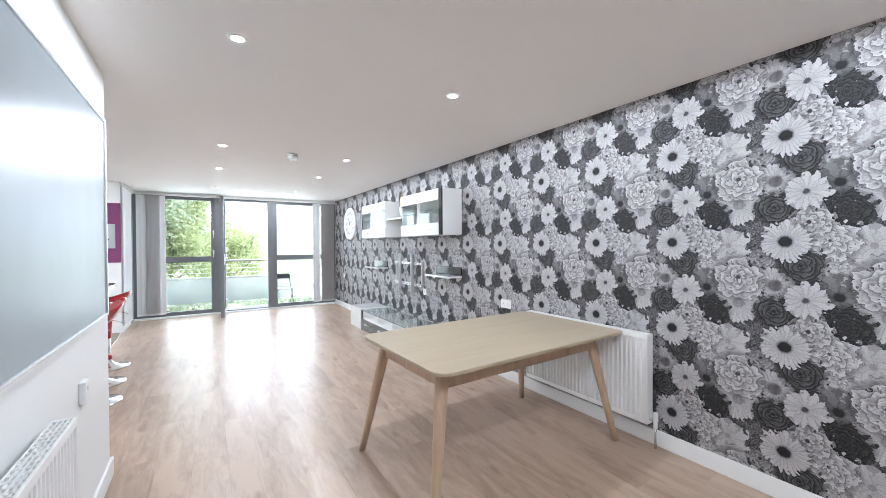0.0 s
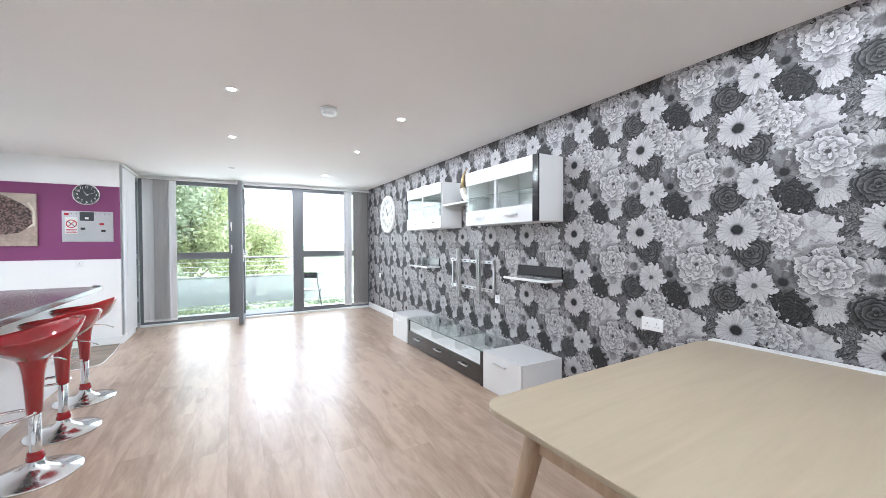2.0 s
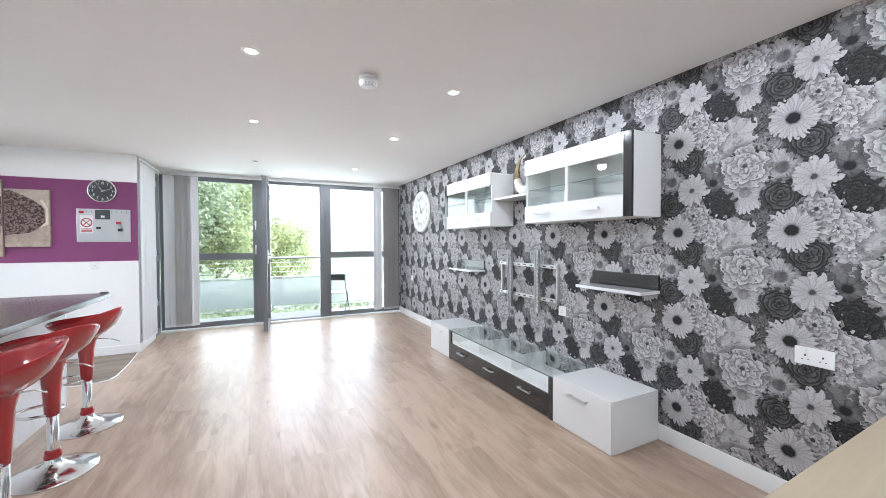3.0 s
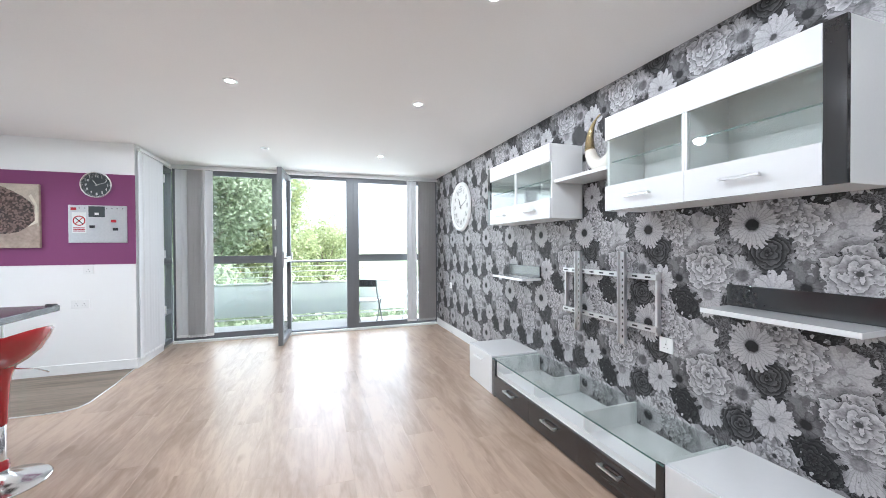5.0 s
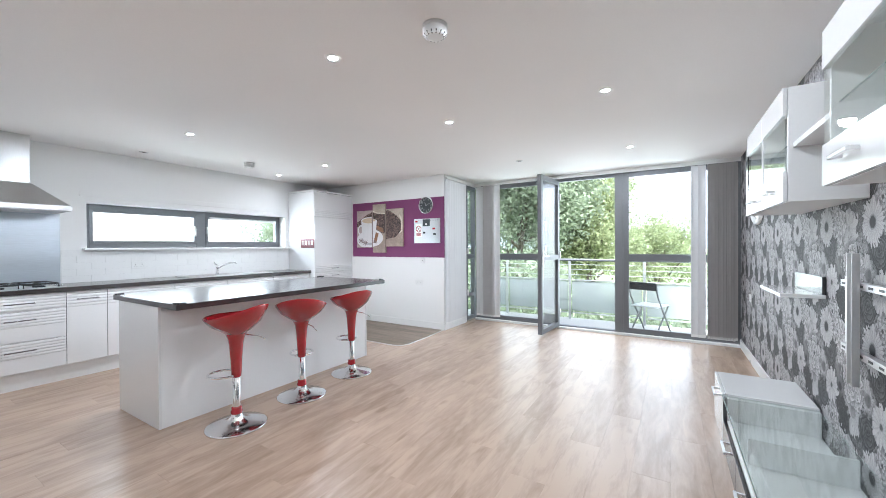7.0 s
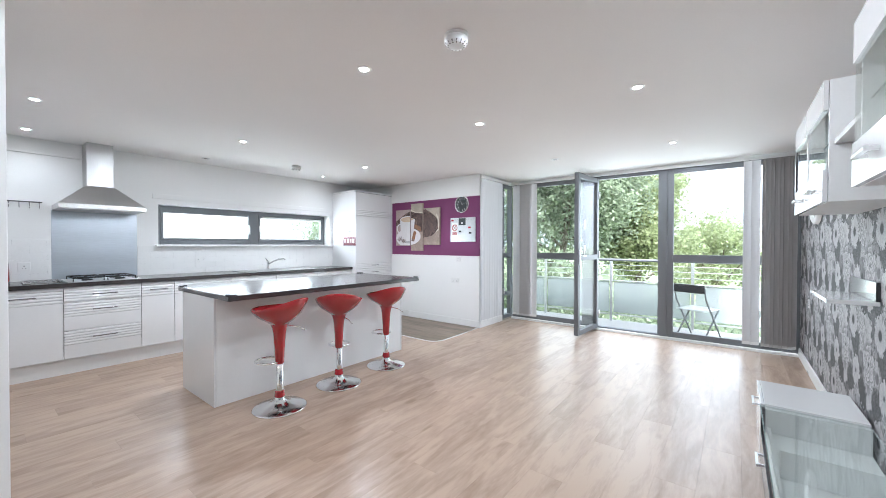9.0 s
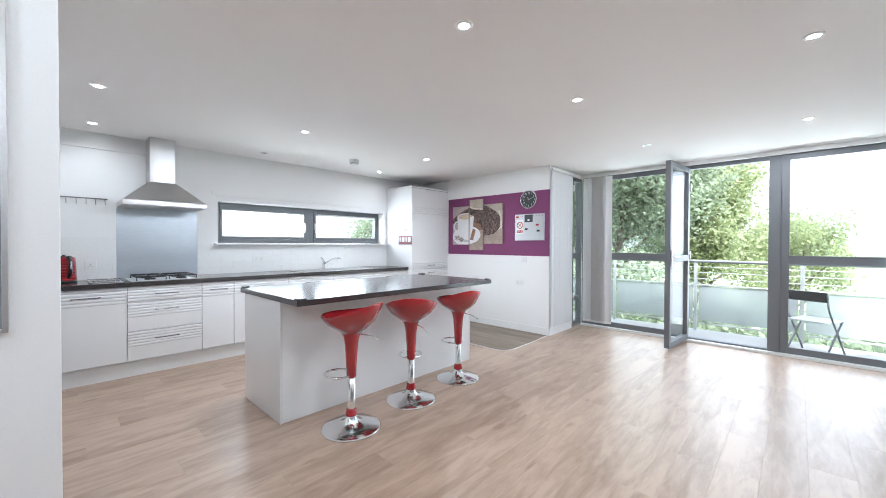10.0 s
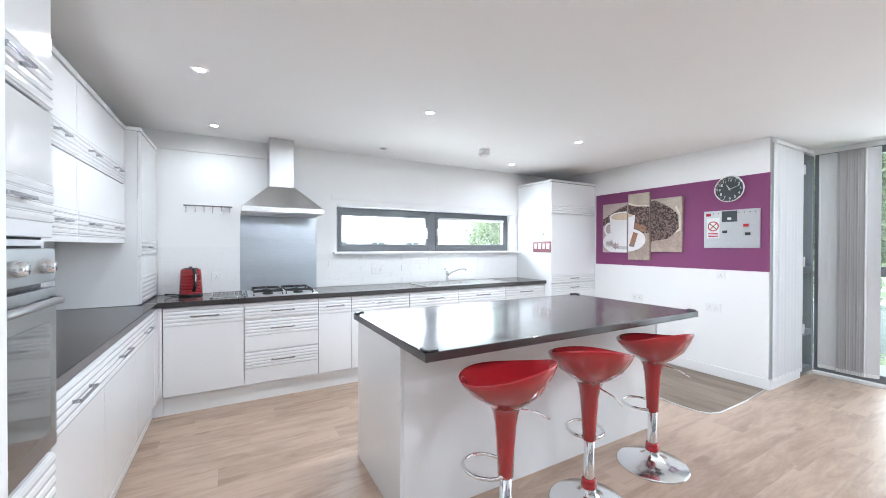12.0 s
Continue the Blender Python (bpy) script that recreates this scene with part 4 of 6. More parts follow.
def radiator(x, y0, y1, z0, z1, out, label):
    """Panel radiator on a wall that faces out (+1 along x or -1)."""
    r = thing("radiator", x, y0, z0, 0, label, "radiator", "panel radiators")
    w, h = y1 - y0, z1 - z0

    def span(a, b):
        return (min(out * a, out * b), max(out * a, out * b))

    n = int(w / 0.034)
    own = bmesh.new()
    prof = []
    for k in range(n):
        y = 0.02 + (w - 0.04) * k / n
        s = (w - 0.04) / n
        prof += [(0.093, y), (0.093, y + s * 0.32), (0.080, y + s * 0.5), (0.080, y + s * 0.82)]
    low = [own.verts.new((out * a, y, 0.035)) for a, y in prof]
    top = [own.verts.new((out * a, y, h - 0.03)) for a, y in prof]
    for k in range(len(prof) - 1):
        own.faces.new((low[k], low[k + 1], top[k + 1], top[k]))
    bmesh.ops.recalc_face_normals(own, faces=own.faces[:])
    part("front_panel", own, TRIM, r)
    a, b = span(0.03, 0.0785)
    part("back_panel", block(a, b, 0.012, w - 0.012, 0.02, h - 0.02, 0.002), TRIM, r)
    a, b = span(0.028, 0.096)
    part("side_cover", block(a, b, 0.0, 0.011, 0.0, h, 0.003), TRIM, r)
    part("side_cover", block(a, b, w - 0.011, w, 0.0, h, 0.003), TRIM, r)
    a, b = span(0.088, 0.096)
    part("edge", block(a, b, 0.011, w - 0.011, 0.0, 0.036, 0.003), TRIM, r)
    part("edge", block(a, b, 0.011, w - 0.011, h - 0.032, h, 0.003), TRIM, r)
    bm = bmesh.new()
    a, b = span(0.030, 0.034)
    block(a, b, 0.012, w - 0.012, h - 0.010, h, bm=bm)
    for q in (0.046, 0.060, 0.074, 0.086):
        a, b = span(q, q + 0.004)
        block(a, b, 0.012, w - 0.012, h - 0.008, h - 0.001, bm=bm)
    k = 0.012
    while k < w - 0.02:
        a, b = span(0.030, 0.090)
        block(a, b, k, k + 0.006, h - 0.009, h - 0.001, bm=bm)
        k += 0.034
    part("grille", bm, TRIM, r)
    part("pipe", tube([(out * 0.06, -0.035, 0.03), (out * 0.06, -0.035, -z0)], 0.0075), CHROME if out < 0 else TRIM, r)
    part("valve", lathe([(0, -0.055), (0.013, -0.05), (0.013, -0.01), (0.017, 0.0), (0.017, 0.045), (0.012, 0.058), (0, 0.06)], 18, at=(out * 0.06, -0.035, 0.03)), PLASTIC, r, "white thermostatic valve")
    part("valve_union", tube([(out * 0.06, -0.035, 0.03), (out * 0.06, 0.005, 0.03)], 0.010), CHROME, r)
    return r


radiator(EAST, 1.43, 2.55, 0.155, 0.76, -1, "white panel radiator below the floral wallpaper")
radiator(PARTITION, 0.85, 1.93, 0.155, 0.755, 1, "white panel radiator with top grille on the partition wall")

# glazed panel and thermostat on the partition wall
ICE = surface("pale_blue_grey_print", (0.29, 0.325, 0.345), 0.34, grain=3.0, vary=0.12, bump=0.0, stain=0.9)
ICE.node_tree.nodes["Principled BSDF"].inputs["Specular IOR Level"].default_value = 0.22
p = thing("glass_board", PARTITION, 1.90, 0.985, 0, "large pale blue-grey glossy glass board in a thin silver frame", "glass board")
part("panel", block(0.004, 0.018, -0.985, 0.985, 0.012, 1.095), ICE, p)
bm = bmesh.new()
for y0, y1, z0, z1 in ((-1.0, -0.985, 0, 1.108), (0.985, 1.0, 0, 1.108), (-0.985, 0.985, 0, 0.013), (-0.985, 0.985, 1.095, 1.108)):
    block(0.001, 0.026, y0, y1, z0, z1, 0.002, bm=bm)
part("frame", bm, ALU, p)
s = thing("wall_switch", PARTITION, 2.43, 0.70, 0, "white plastic control box on the partition wall", "switch")
part("box", block(0.0, 0.026, -0.04, 0.04, -0.05, 0.05, 0.004), PLASTIC, s)
part("button", block(0.026, 0.030, -0.012, 0.012, 0.005, 0.025, 0.002), PLASTIC, s)

# ---- kitchen ----
XD, YD = -3.11, 2.887  # planes of the door fronts


def ribbed(w, z0, z1, ribs):
    """A gloss front in the local x-z plane facing -y, with bands of moulded ribs."""
    outline = [(0.018, z0 + 0.0015), (0.003, z0 + 0.0015), (0.0, z0 + 0.0045)]
    for a, b, n in sorted(ribs):
        for k in range(n):
            c0, c1 = a + (b - a) * k / n, a + (b - a) * (k + 1) / n
            for f, d in ((0.04, 0.0), (0.16, -0.0045), (0.5, -0.0065), (0.84, -0.0045), (0.96, 0.0)):
                outline.append((d, c0 + (c1 - c0) * f))
    outline += [(0.0, z1 - 0.0045), (0.003, z1 - 0.0015), (0.018, z1 - 0.0015)]
    own = bmesh.new()
    left = [own.verts.new((0.003, y, z)) for y, z in outline]
    right = [own.verts.new((w - 0.003, y, z)) for y, z in outline]
    for k in range(len(outline)):
        q = (k + 1) % len(outline)
        own.faces.new((left[k], left[q], right[q], right[k]))
    own.faces.new(left)
    own.faces.new(right)
    bmesh.ops.recalc_face_normals(own, faces=own.faces[:])
    return own


def front(parent, w, z0, z1, ribs, handle_z=None, handle_x=None, length=0.15, name="door"):
    d = part(name, ribbed(w, z0, z1, ribs), GLOSS, parent)
    if handle_z is not None:
        hx = w / 2 if handle_x is None else handle_x
        bar_handle(d, hx, -0.004, handle_z, length, "x", -1)
    return d


def base_unit(x, y, turn, w, drawers, label="white gloss kitchen base unit with ribbed fronts"):
    """Local x runs along the front, -y faces out; z up from the floor."""
    u = thing("base_cabinet", x, y, 0, turn, label, "cabinet", "kitchen base units")
    part("body", block(0.0, w, 0.034, 0.53 if turn == 90 else 0.48, 0.15, 0.867, 0.001), CARCASS, u)
    part("plinth", block(0.0, w, 0.045, 0.06, 0.0, 0.149), CARCASS, u)
    if drawers == 3:
        for z0, z1 in ((0.715, 0.863), (0.436, 0.711), (0.155, 0.432)):
            front(u, w, z0, z1, [(z1 - 0.14, z1 - 0.005, 5)], z1 - 0.078, name="drawer", length=0.2)
    else:
        front(u, w, 0.155, 0.863, [(0.71, 0.858, 5)], 0.785, length=min(0.2, w * 0.55))
    return u


BASES = ((2.915, 3.48, 1), (3.48, 4.09, 3), (4.09, 4.40, 1), (4.40, 5.02, 1), (5.02, 5.63, 1), (5.63, 6.30, 1), (6.30, 6.955, 1))
for y0, y1, n in BASES:
    base_unit(XD, y0, 90, y1 - y0, n, "white gloss drawer unit with three ribbed drawers" if n == 3 else "white gloss kitchen base unit with ribbed top band")
for x0, x1 in ((-2.95, -2.36), (-2.36, -1.74), (-1.74, -1.11)):
    base_unit(x1, YD, 180, x1 - x0, 1)
post = thing("corner_filler", -3.13, YD, 0, 0, "white filler panels and plinth in the corner of the base units", "filler panel")
part("panel", block(0.0, 0.179, -0.020, 0.0, 0.15, 0.867, 0.001), GLOSS, post)
part("panel", block(0.0, 0.019, 0.001, 2.913 - YD, 0.15, 0.867, 0.001), GLOSS, post)
part("plinth", block(-0.055, 0.179, -0.06, -0.045, 0.0, 0.149), CARCASS, post)
part("plinth", block(-0.04, -0.025, -0.044, 2.913 - YD, 0.0, 0.149), CARCASS, post)

wt = thing("worktop", -3.08, 2.95, 0.868, 0, "dark brown L-shaped laminate worktop over the base units", "worktop")
part("long_board", prism([(WEST + 3.081, KSOUTH - 2.949), (0.0, KSOUTH - 2.949), (0.0, 4.008), (WEST + 3.081, 4.008)], 0.0, 0.042, 0.004), WORKTOP, wt)
part("side_board", prism([(0.003, KSOUTH - 2.949), (1.968, KSOUTH - 2.949), (1.968, -0.06), (0.003, -0.06)], 0.0, 0.042, 0.004), WORKTOP, wt)
part("joint_strip", block(0.0003, 0.0027, KSOUTH - 2.945, -0.062, 0.002, 0.0425), ALU, wt, "thin metal joint strip")
part("end_cap", block(1.945, 1.971, -0.072, -0.056, -0.004, 0.045, 0.003), BLACKPLASTIC, wt, "black corner guard")


def tall_unit(x, y, turn, w, h, depth, fronts, label, z0=0.0):
    u = thing("tall_cabinet", x, y, z0, turn, label, "cabinet", "kitchen tall units")
    part("body", block(0.0, w, 0.019, depth, 0.0, h, 0.002), GLOSS, u)
    part("cornice", block(-0.012, w + 0.012, -0.008, depth, h, h + 0.028, 0.006), GLOSS, u)
    for a, b, ribs, hz in fronts:
        front(u, w, a, b, ribs, hz, length=0.15)
    return u


tall_unit(-3.0, 6.96, 90, 0.835, 2.19, 0.655, [(0.15, 0.865, [(0.76, 0.86, 4)], 0.81), (0.87, 1.775, [(0.875, 0.99, 4)], 0.93), (1.78, 2.185, [(1.785, 1.90, 4)], None)],
          "tall white gloss larder cupboard with ribbed bands")
tall_unit(-3.02, 2.80, 180, 0.635, 1.29, 0.465, [(0.005, 0.36, [(0.01, 0.22, 6)], None), (0.365, 1.285, [(0.37, 0.49, 4)], 0.43)], "white gloss cupboard standing on the worktop corner", 0.911)

# wall cupboards over the side worktop
for x1 in (-1.112, -2.062):
    u = thing("wall_cupboard", x1, 2.71, 1.40, 180, "white gloss wall cupboard with two ribbed lift-up doors", "cabinet", "kitchen wall units")
    part("body", block(0.0, 0.948, 0.019, 0.378, 0.0, 0.80, 0.002), CARCASS, u)
    part("cornice", block(0.0, 0.948, -0.008, 0.378, 0.80, 0.828, 0.005), GLOSS, u)
    for a, b in ((0.0, 0.395), (0.40, 0.795)):
        d = part("door", ribbed(0.948, a, b, [(a + 0.01, a + 0.13, 5)]), GLOSS, u)
        for hx in (0.22, 0.72):
            bar_handle(d, hx, -0.004, a + 0.07, 0.15, "x", -1)
    part("light_strip", block(0.0, 0.948, 0.0, 0.02, -0.03, -0.001, 0.003), GLOSS, u)

# oven tower
OVENSTEEL = surface("grey_oven_steel", (0.34, 0.345, 0.34), 0.32, 1.0, grain=60, vary=0.05, bump=0.02, stretch=(0.3, 1, 6))
OVENGLASS = surface("dark_oven_glass", (0.05, 0.055, 0.055), 0.06, grain=30, vary=0.1, bump=0.0, coat=1.0)
u = thing("oven_housing", -0.57, 2.913, 0, 180, "tall white gloss housing for the built-in oven", "cabinet", "kitchen tall units")
bm = block(0.0, 0.018, 0.019, 0.57, 0.0, 2.19, 0.001)
block(0.517, 0.536, 0.019, 0.57, 0.0, 2.19, 0.001, bm=bm)
block(0.018, 0.517, 0.019, 0.57, 0.72, 0.738, bm=bm)
block(0.018, 0.517, 0.019, 0.57, 1.352, 1.37, bm=bm)
block(0.018, 0.517, 0.55, 0.57, 0.0, 2.19, bm=bm)
block(0.018, 0.517, 0.019, 0.55, 2.17, 2.19, bm=bm)
part("body", bm, GLOSS, u)
part("cornice", block(-0.002, 0.54, -0.008, 0.57, 2.19, 2.218, 0.006), GLOSS, u)
front(u, 0.536, 0.15, 0.715, [(0.57, 0.71, 4)], 0.655, length=0.15)
front(u, 0.536, 1.375, 1.76, [(1.42, 1.54, 4)], 1.48, length=0.15)
front(u, 0.536, 1.765, 2.185, [(1.77, 1.89, 4)], 1.83, length=0.15)
part("plinth", block(0.0, 0.536, 0.06, 0.075, 0.0, 0.149), CARCASS, u)
o = thing("oven", -0.59, 2.913, 0.745, 180, "built-in stainless steel oven with dark glass door", "oven")
part("body", block(0.002, 0.494, 0.02, 0.54, 0.0, 0.60, 0.002), BLACKPLASTIC, o)
part("control_panel", block(0.0, 0.496, -0.012, 0.02, 0.500, 0.60, 0.003), OVENSTEEL, o)
d = part("door", block(0.0, 0.496, -0.014, 0.02, 0.0, 0.483, 0.003), OVENSTEEL, o)
part("window", block(0.05, 0.446, -0.0165, -0.013, 0.06, 0.385, 0.002), OVENGLASS, d, "dark oven glass")
part("handle", tube([(0.04, -0.012, 0.445), (0.04, -0.034, 0.445), (0.456, -0.034, 0.445), (0.456, -0.012, 0.445)], 0.012), OVENSTEEL, d)
for kx in (0.08, 0.247, 0.414):
    k = lathe([(0.022, 0.0), (0.020, 0.020), (0.016, 0.026), (0, 0.026)], 24)
    bmesh.ops.transform(k, matrix=Matrix.Translation((kx, -0.012, 0.548)) @ Matrix.Rotation(radians(90), 4, "X"), verts=k.verts[:])
    part("knob", k, CHROME, o)

# cooker hood and splashback
h = thing("cooker_hood", WEST, 3.81, 1.655, 0, "brushed steel chimney cooker hood on the kitchen wall", "cooker hood")
part("lip", block(0.001, 0.47, -0.35, 0.35, 0.0, 0.05, 0.003), STEEL, h)
own = bmesh.new()
a = [own.verts.new(c) for c in ((0.001, -0.345, 0.051), (0.462, -0.345, 0.051), (0.462, 0.345, 0.051), (0.001, 0.345, 0.051))]
b = [own.verts.new(c) for c in ((0.001, -0.118, 0.265), (0.25, -0.118, 0.265), (0.25, 0.118, 0.265), (0.001, 0.118, 0.265))]
for k in range(4):
    own.faces.new((a[k], a[(k + 1) % 4], b[(k + 1) % 4], b[k]))
own.faces.new(a[::-1])
own.faces.new(b)
bmesh.ops.recalc_face_normals(own, faces=own.faces[:])
part("canopy", own, STEEL, h)
part("chimney", block(0.001, 0.24, -0.11, 0.11, 0.266, 0.734, 0.003), STEEL, h)
part("filter", block(0.05, 0.43, -0.30, 0.30, -0.006, 0.0, 0.001), ALU, h)
for k in range(5):
    part("button", lathe([(0.007, 0), (0.006, 0.004), (0, 0.004)], 10, at=(0.402, -0.05 + 0.025 * k, 0.082)), CHROME, h)
solo("splashback", block(WEST + 0.001, WEST + 0.006, 3.455, 4.175, 0.912, 1.65, 0.001), SPLASHSTEEL, "brushed steel splashback panel behind the hob", "splashback")

# hob
IRON = surface("cast_iron", (0.018, 0.018, 0.019), 0.55, 0.3, grain=120, vary=0.2, bump=0.2)
h = thing("gas_hob", -3.33, 3.80, 0.911, 0, "stainless gas hob with black iron pan supports", "hob")
part("plate", block(-0.25, 0.25, -0.29, 0.29, 0.0, 0.008, 0.003), STEEL, h)
for x, y in ((-0.13, -0.13), (-0.13, 0.13), (0.11, -0.13), (0.11, 0.13)):
    b = part("burner", lathe([(0.045, 0.008), (0.045, 0.018), (0.03, 0.024), (0, 0.024)], 20, at=(x, y, 0)), IRON, h)
for y in (-0.13, 0.13):
    bm = bmesh.new()
    for x in (-0.22, 0.20):
        tube([(x, y - 0.115, 0.008), (x, y - 0.115, 0.04), (x, y + 0.115, 0.04), (x, y + 0.115, 0.008)], 0.006, bm, 6)
    for dy in (-0.115, 0.0, 0.115):
        tube([(-0.22, y + dy, 0.04), (0.20, y + dy, 0.04)], 0.006, bm, 6)
    for x in (-0.13, 0.11):
        tube([(x, y - 0.115, 0.04), (x, y + 0.115, 0.04)], 0.006, bm, 6)
    part("pan_support", bm, IRON, h)
for k in range(4):
    part("knob", lathe([(0.018, 0.008), (0.016, 0.028), (0, 0.028)], 16, at=(0.16 - 0.09 * k, 0.262, 0)), CHROME, h)
r = thing("trivet_rack", -3.33, 3.36, 0.911, 0, "flat chrome wire rack lying on the worktop beside the hob", "wire rack")
bm = bmesh.new()
for k in range(8):
    tube([(-0.2, -0.12 + 0.033 * k, 0.016), (0.2, -0.12 + 0.033 * k, 0.016)], 0.003, bm, 6)
part("wires", bm, CHROME, r)
part("frame", tube([(-0.21, -0.13, 0.010), (0.21, -0.13, 0.010), (0.21, 0.13, 0.010), (-0.21, 0.13, 0.010)], 0.005, sides=6, closed=True), CHROME, r)
for x, y in ((-0.2, -0.12), (0.2, -0.12), (0.2, 0.12), (-0.2, 0.12)):
    part("foot", lathe([(0.006, 0.0), (0.006, 0.01), (0, 0.01)], 8, at=(x, y, 0)), CHROME, r)

# kettle
k = thing("kettle", -3.47, 3.07, 0.911, 20, "red metal electric kettle with ribbed body and dark handle", "kettle")
part("base", lathe([(0, 0), (0.088, 0), (0.092, 0.012), (0.084, 0.02), (0, 0.02)], 28), BLACKPLASTIC, k)
sides = [(0.086, 0.021), (0.089, 0.034)]
for j in range(6):
    r0, z0 = 0.089 - 0.0014 * j, 0.036 + 0.027 * j
    sides += [(r0 - 0.003, z0), (r0, z0 + 0.004), (r0 - 0.0015, z0 + 0.023), (r0 - 0.0045, z0 + 0.027)]
part("body", lathe(sides + [(0.079, 0.205), (0.076, 0.230), (0.066, 0.236)], 28), REDPLASTIC, k, "glossy red ribbed body")
part("lid", lathe([(0.060, 0.235), (0.052, 0.245), (0.012, 0.249), (0.012, 0.258), (0, 0.259)], 28), BLACKPLASTIC, k)
hd = part("handle", tube([(0.055, 0, 0.232), (0.10, 0, 0.238), (0.122, 0, 0.20), (0.120, 0, 0.09), (0.085, 0, 0.05)], 0.014), BLACKPLASTIC, k)
part("trim", tube([(0.134, 0, 0.20), (0.133, 0, 0.09)], 0.006), CHROME, hd, "chrome strip")
part("spout", tube([(-0.06, 0, 0.19), (-0.09, 0, 0.222)], [0.024, 0.014]), REDPLASTIC, k)
part("cord", tube([(0.0, -0.085, 0.006), (-0.02, -0.13, 0.005), (0.0, -0.19, 0.02), (0.05, -0.20, 0.035), (0.07, -0.13, 0.03), (0.05, -0.085, 0.006)], 0.004, sides=8), BLACKPLASTIC, k)
socket(WEST + 0.007, 3.26, 1.06, 90, 1)
socket(WEST + 0.007, 4.86, 1.08, 90, 2)

# sink and tap
s = thing("sink", -3.33, 5.80, 0.911, 0, "stainless steel sink and drainer let into the worktop", "sink")
bm = bmesh.new()
for x0, x1, y0, y1 in ((-0.24, -0.19, -0.58, 0.58), (0.19, 0.24, -0.58, 0.58), (-0.19, 0.19, -0.58, -0.54), (-0.19, 0.19, 0.52, 0.58), (-0.19, 0.19, 0.05, 0.09)):
    block(x0, x1, y0, y1, 0.0, 0.006, 0.002, bm=bm)
part("rim", bm, STEEL, s)
bm = block(-0.19, 0.19, -0.54, 0.05, 0.0, 0.003)
for k in range(9):
    tube([(-0.15, -0.50 + 0.06 * k, 0.004), (0.17, -0.50 + 0.06 * k, 0.004)], 0.004, bm, 6)
part("drainer", bm, STEEL, s)
part("bowl", block(-0.19, 0.19, 0.09, 0.52, 0.0, 0.002), ALU, s)
tp = thing("mixer_tap", -3.53, 5.72, 0.915, 0, "chrome mixer tap with a swivel spout", "tap")
part("body", lathe([(0.024, 0.0), (0.024, 0.01), (0.018, 0.015), (0.018, 0.10), (0.020, 0.12), (0, 0.125)], 20), CHROME, tp)
part("spout", tube([(0, 0, 0.07), (0.06, 0.05, 0.12), (0.12, 0.11, 0.155), (0.16, 0.16, 0.16), (0.175, 0.175, 0.14)], 0.010), CHROME, tp)
part("lever", tube([(0, 0, 0.12), (-0.01, -0.03, 0.16), (-0.01, -0.035, 0.175)], [0.010, 0.007, 0.005]), CHROME, tp)

# hook rail
r = thing("utensil_rail", WEST, 3.0, 1.72, 0, "steel utensil rail with six empty hooks on the wall", "hook rail")
part("rail", block(0.012, 0.020, 0.0, 0.39, 0.0, 0.012, 0.002), HANDLE, r)
for y in (0.02, 0.37):
    part("bracket", block(0.0, 0.012, y - 0.006, y + 0.006, 0.0, 0.012, 0.001), HANDLE, r)
for k in range(6):
    y = 0.02 + 0.07 * k
    part("hook", tube([(0.022, y, 0.006), (0.022, y, -0.045), (0.028, y, -0.056), (0.038, y, -0.05)], 0.003, sides=6), HANDLE, r)

# picture triptych, memo board, signs
PAINTER = {}


def daub(name, color, rough=0.55, vary=0.25, grain=40):
    if name not in PAINTER:
        PAINTER[name] = surface(name, color, rough, grain=grain, vary=vary, bump=0.0, stain=12)
    return PAINTER[name]


BEANS = daub("print_coffee_beans", (0.085, 0.050, 0.042), vary=0.7, grain=90)
TABLEWOOD = daub("print_table_wood", (0.36, 0.28, 0.23), vary=0.3)
SACK = daub("print_sacking", (0.46, 0.39, 0.32), vary=0.3, grain=150)
CUP = daub("print_white_cup", (0.74, 0.72, 0.72), vary=0.06)
CINNAMON = daub("print_cinnamon", (0.30, 0.14, 0.07), vary=0.4)
ROSEWOOD = daub("print_pink_ground", (0.46, 0.36, 0.34), vary=0.2)


def flat_disc(cx, cz, rx, rz, y, a0=0, a1=360, steps=28, inner=0.0):
    """A flat painted patch in the local x-z plane."""
    own = bmesh.new()
    if inner:
        o = [own.verts.new((cx + rx * math.cos(radians(a0 + (a1 - a0) * k / steps)), y, cz + rz * math.sin(radians(a0 + (a1 - a0) * k / steps)))) for k in range(steps + 1)]
        i = [own.verts.new((cx + inner * rx * math.cos(radians(a0 + (a1 - a0) * k / steps)), y, cz + inner * rz * math.sin(radians(a0 + (a1 - a0) * k / steps)))) for k in range(steps + 1)]
        for k in range(steps):
            own.faces.new((o[k], o[k + 1], i[k + 1], i[k]))
    else:
        own.faces.new([own.verts.new((cx + rx * math.cos(radians(a0 + (a1 - a0) * k / steps)), y, cz + rz * math.sin(radians(a0 + (a1 - a0) * k / steps)))) for k in range(steps + (a1 - a0 < 360))])
    return own


def patch(corners, y):
    own = bmesh.new()
    own.faces.new([own.verts.new((x, y, z)) for x, z in corners])
    return own


def canvas(x0, x1, z0, z1, ground, label):
    c = thing("canvas_print", x0, KNORTH - 0.005, z0, 0, label, "picture", "coffee canvas prints")
    part("canvas", block(0, x1 - x0, -0.03, -0.0005, 0, z1 - z0, 0.003), ground, c)
    return c, x1 - x0, z1 - z0


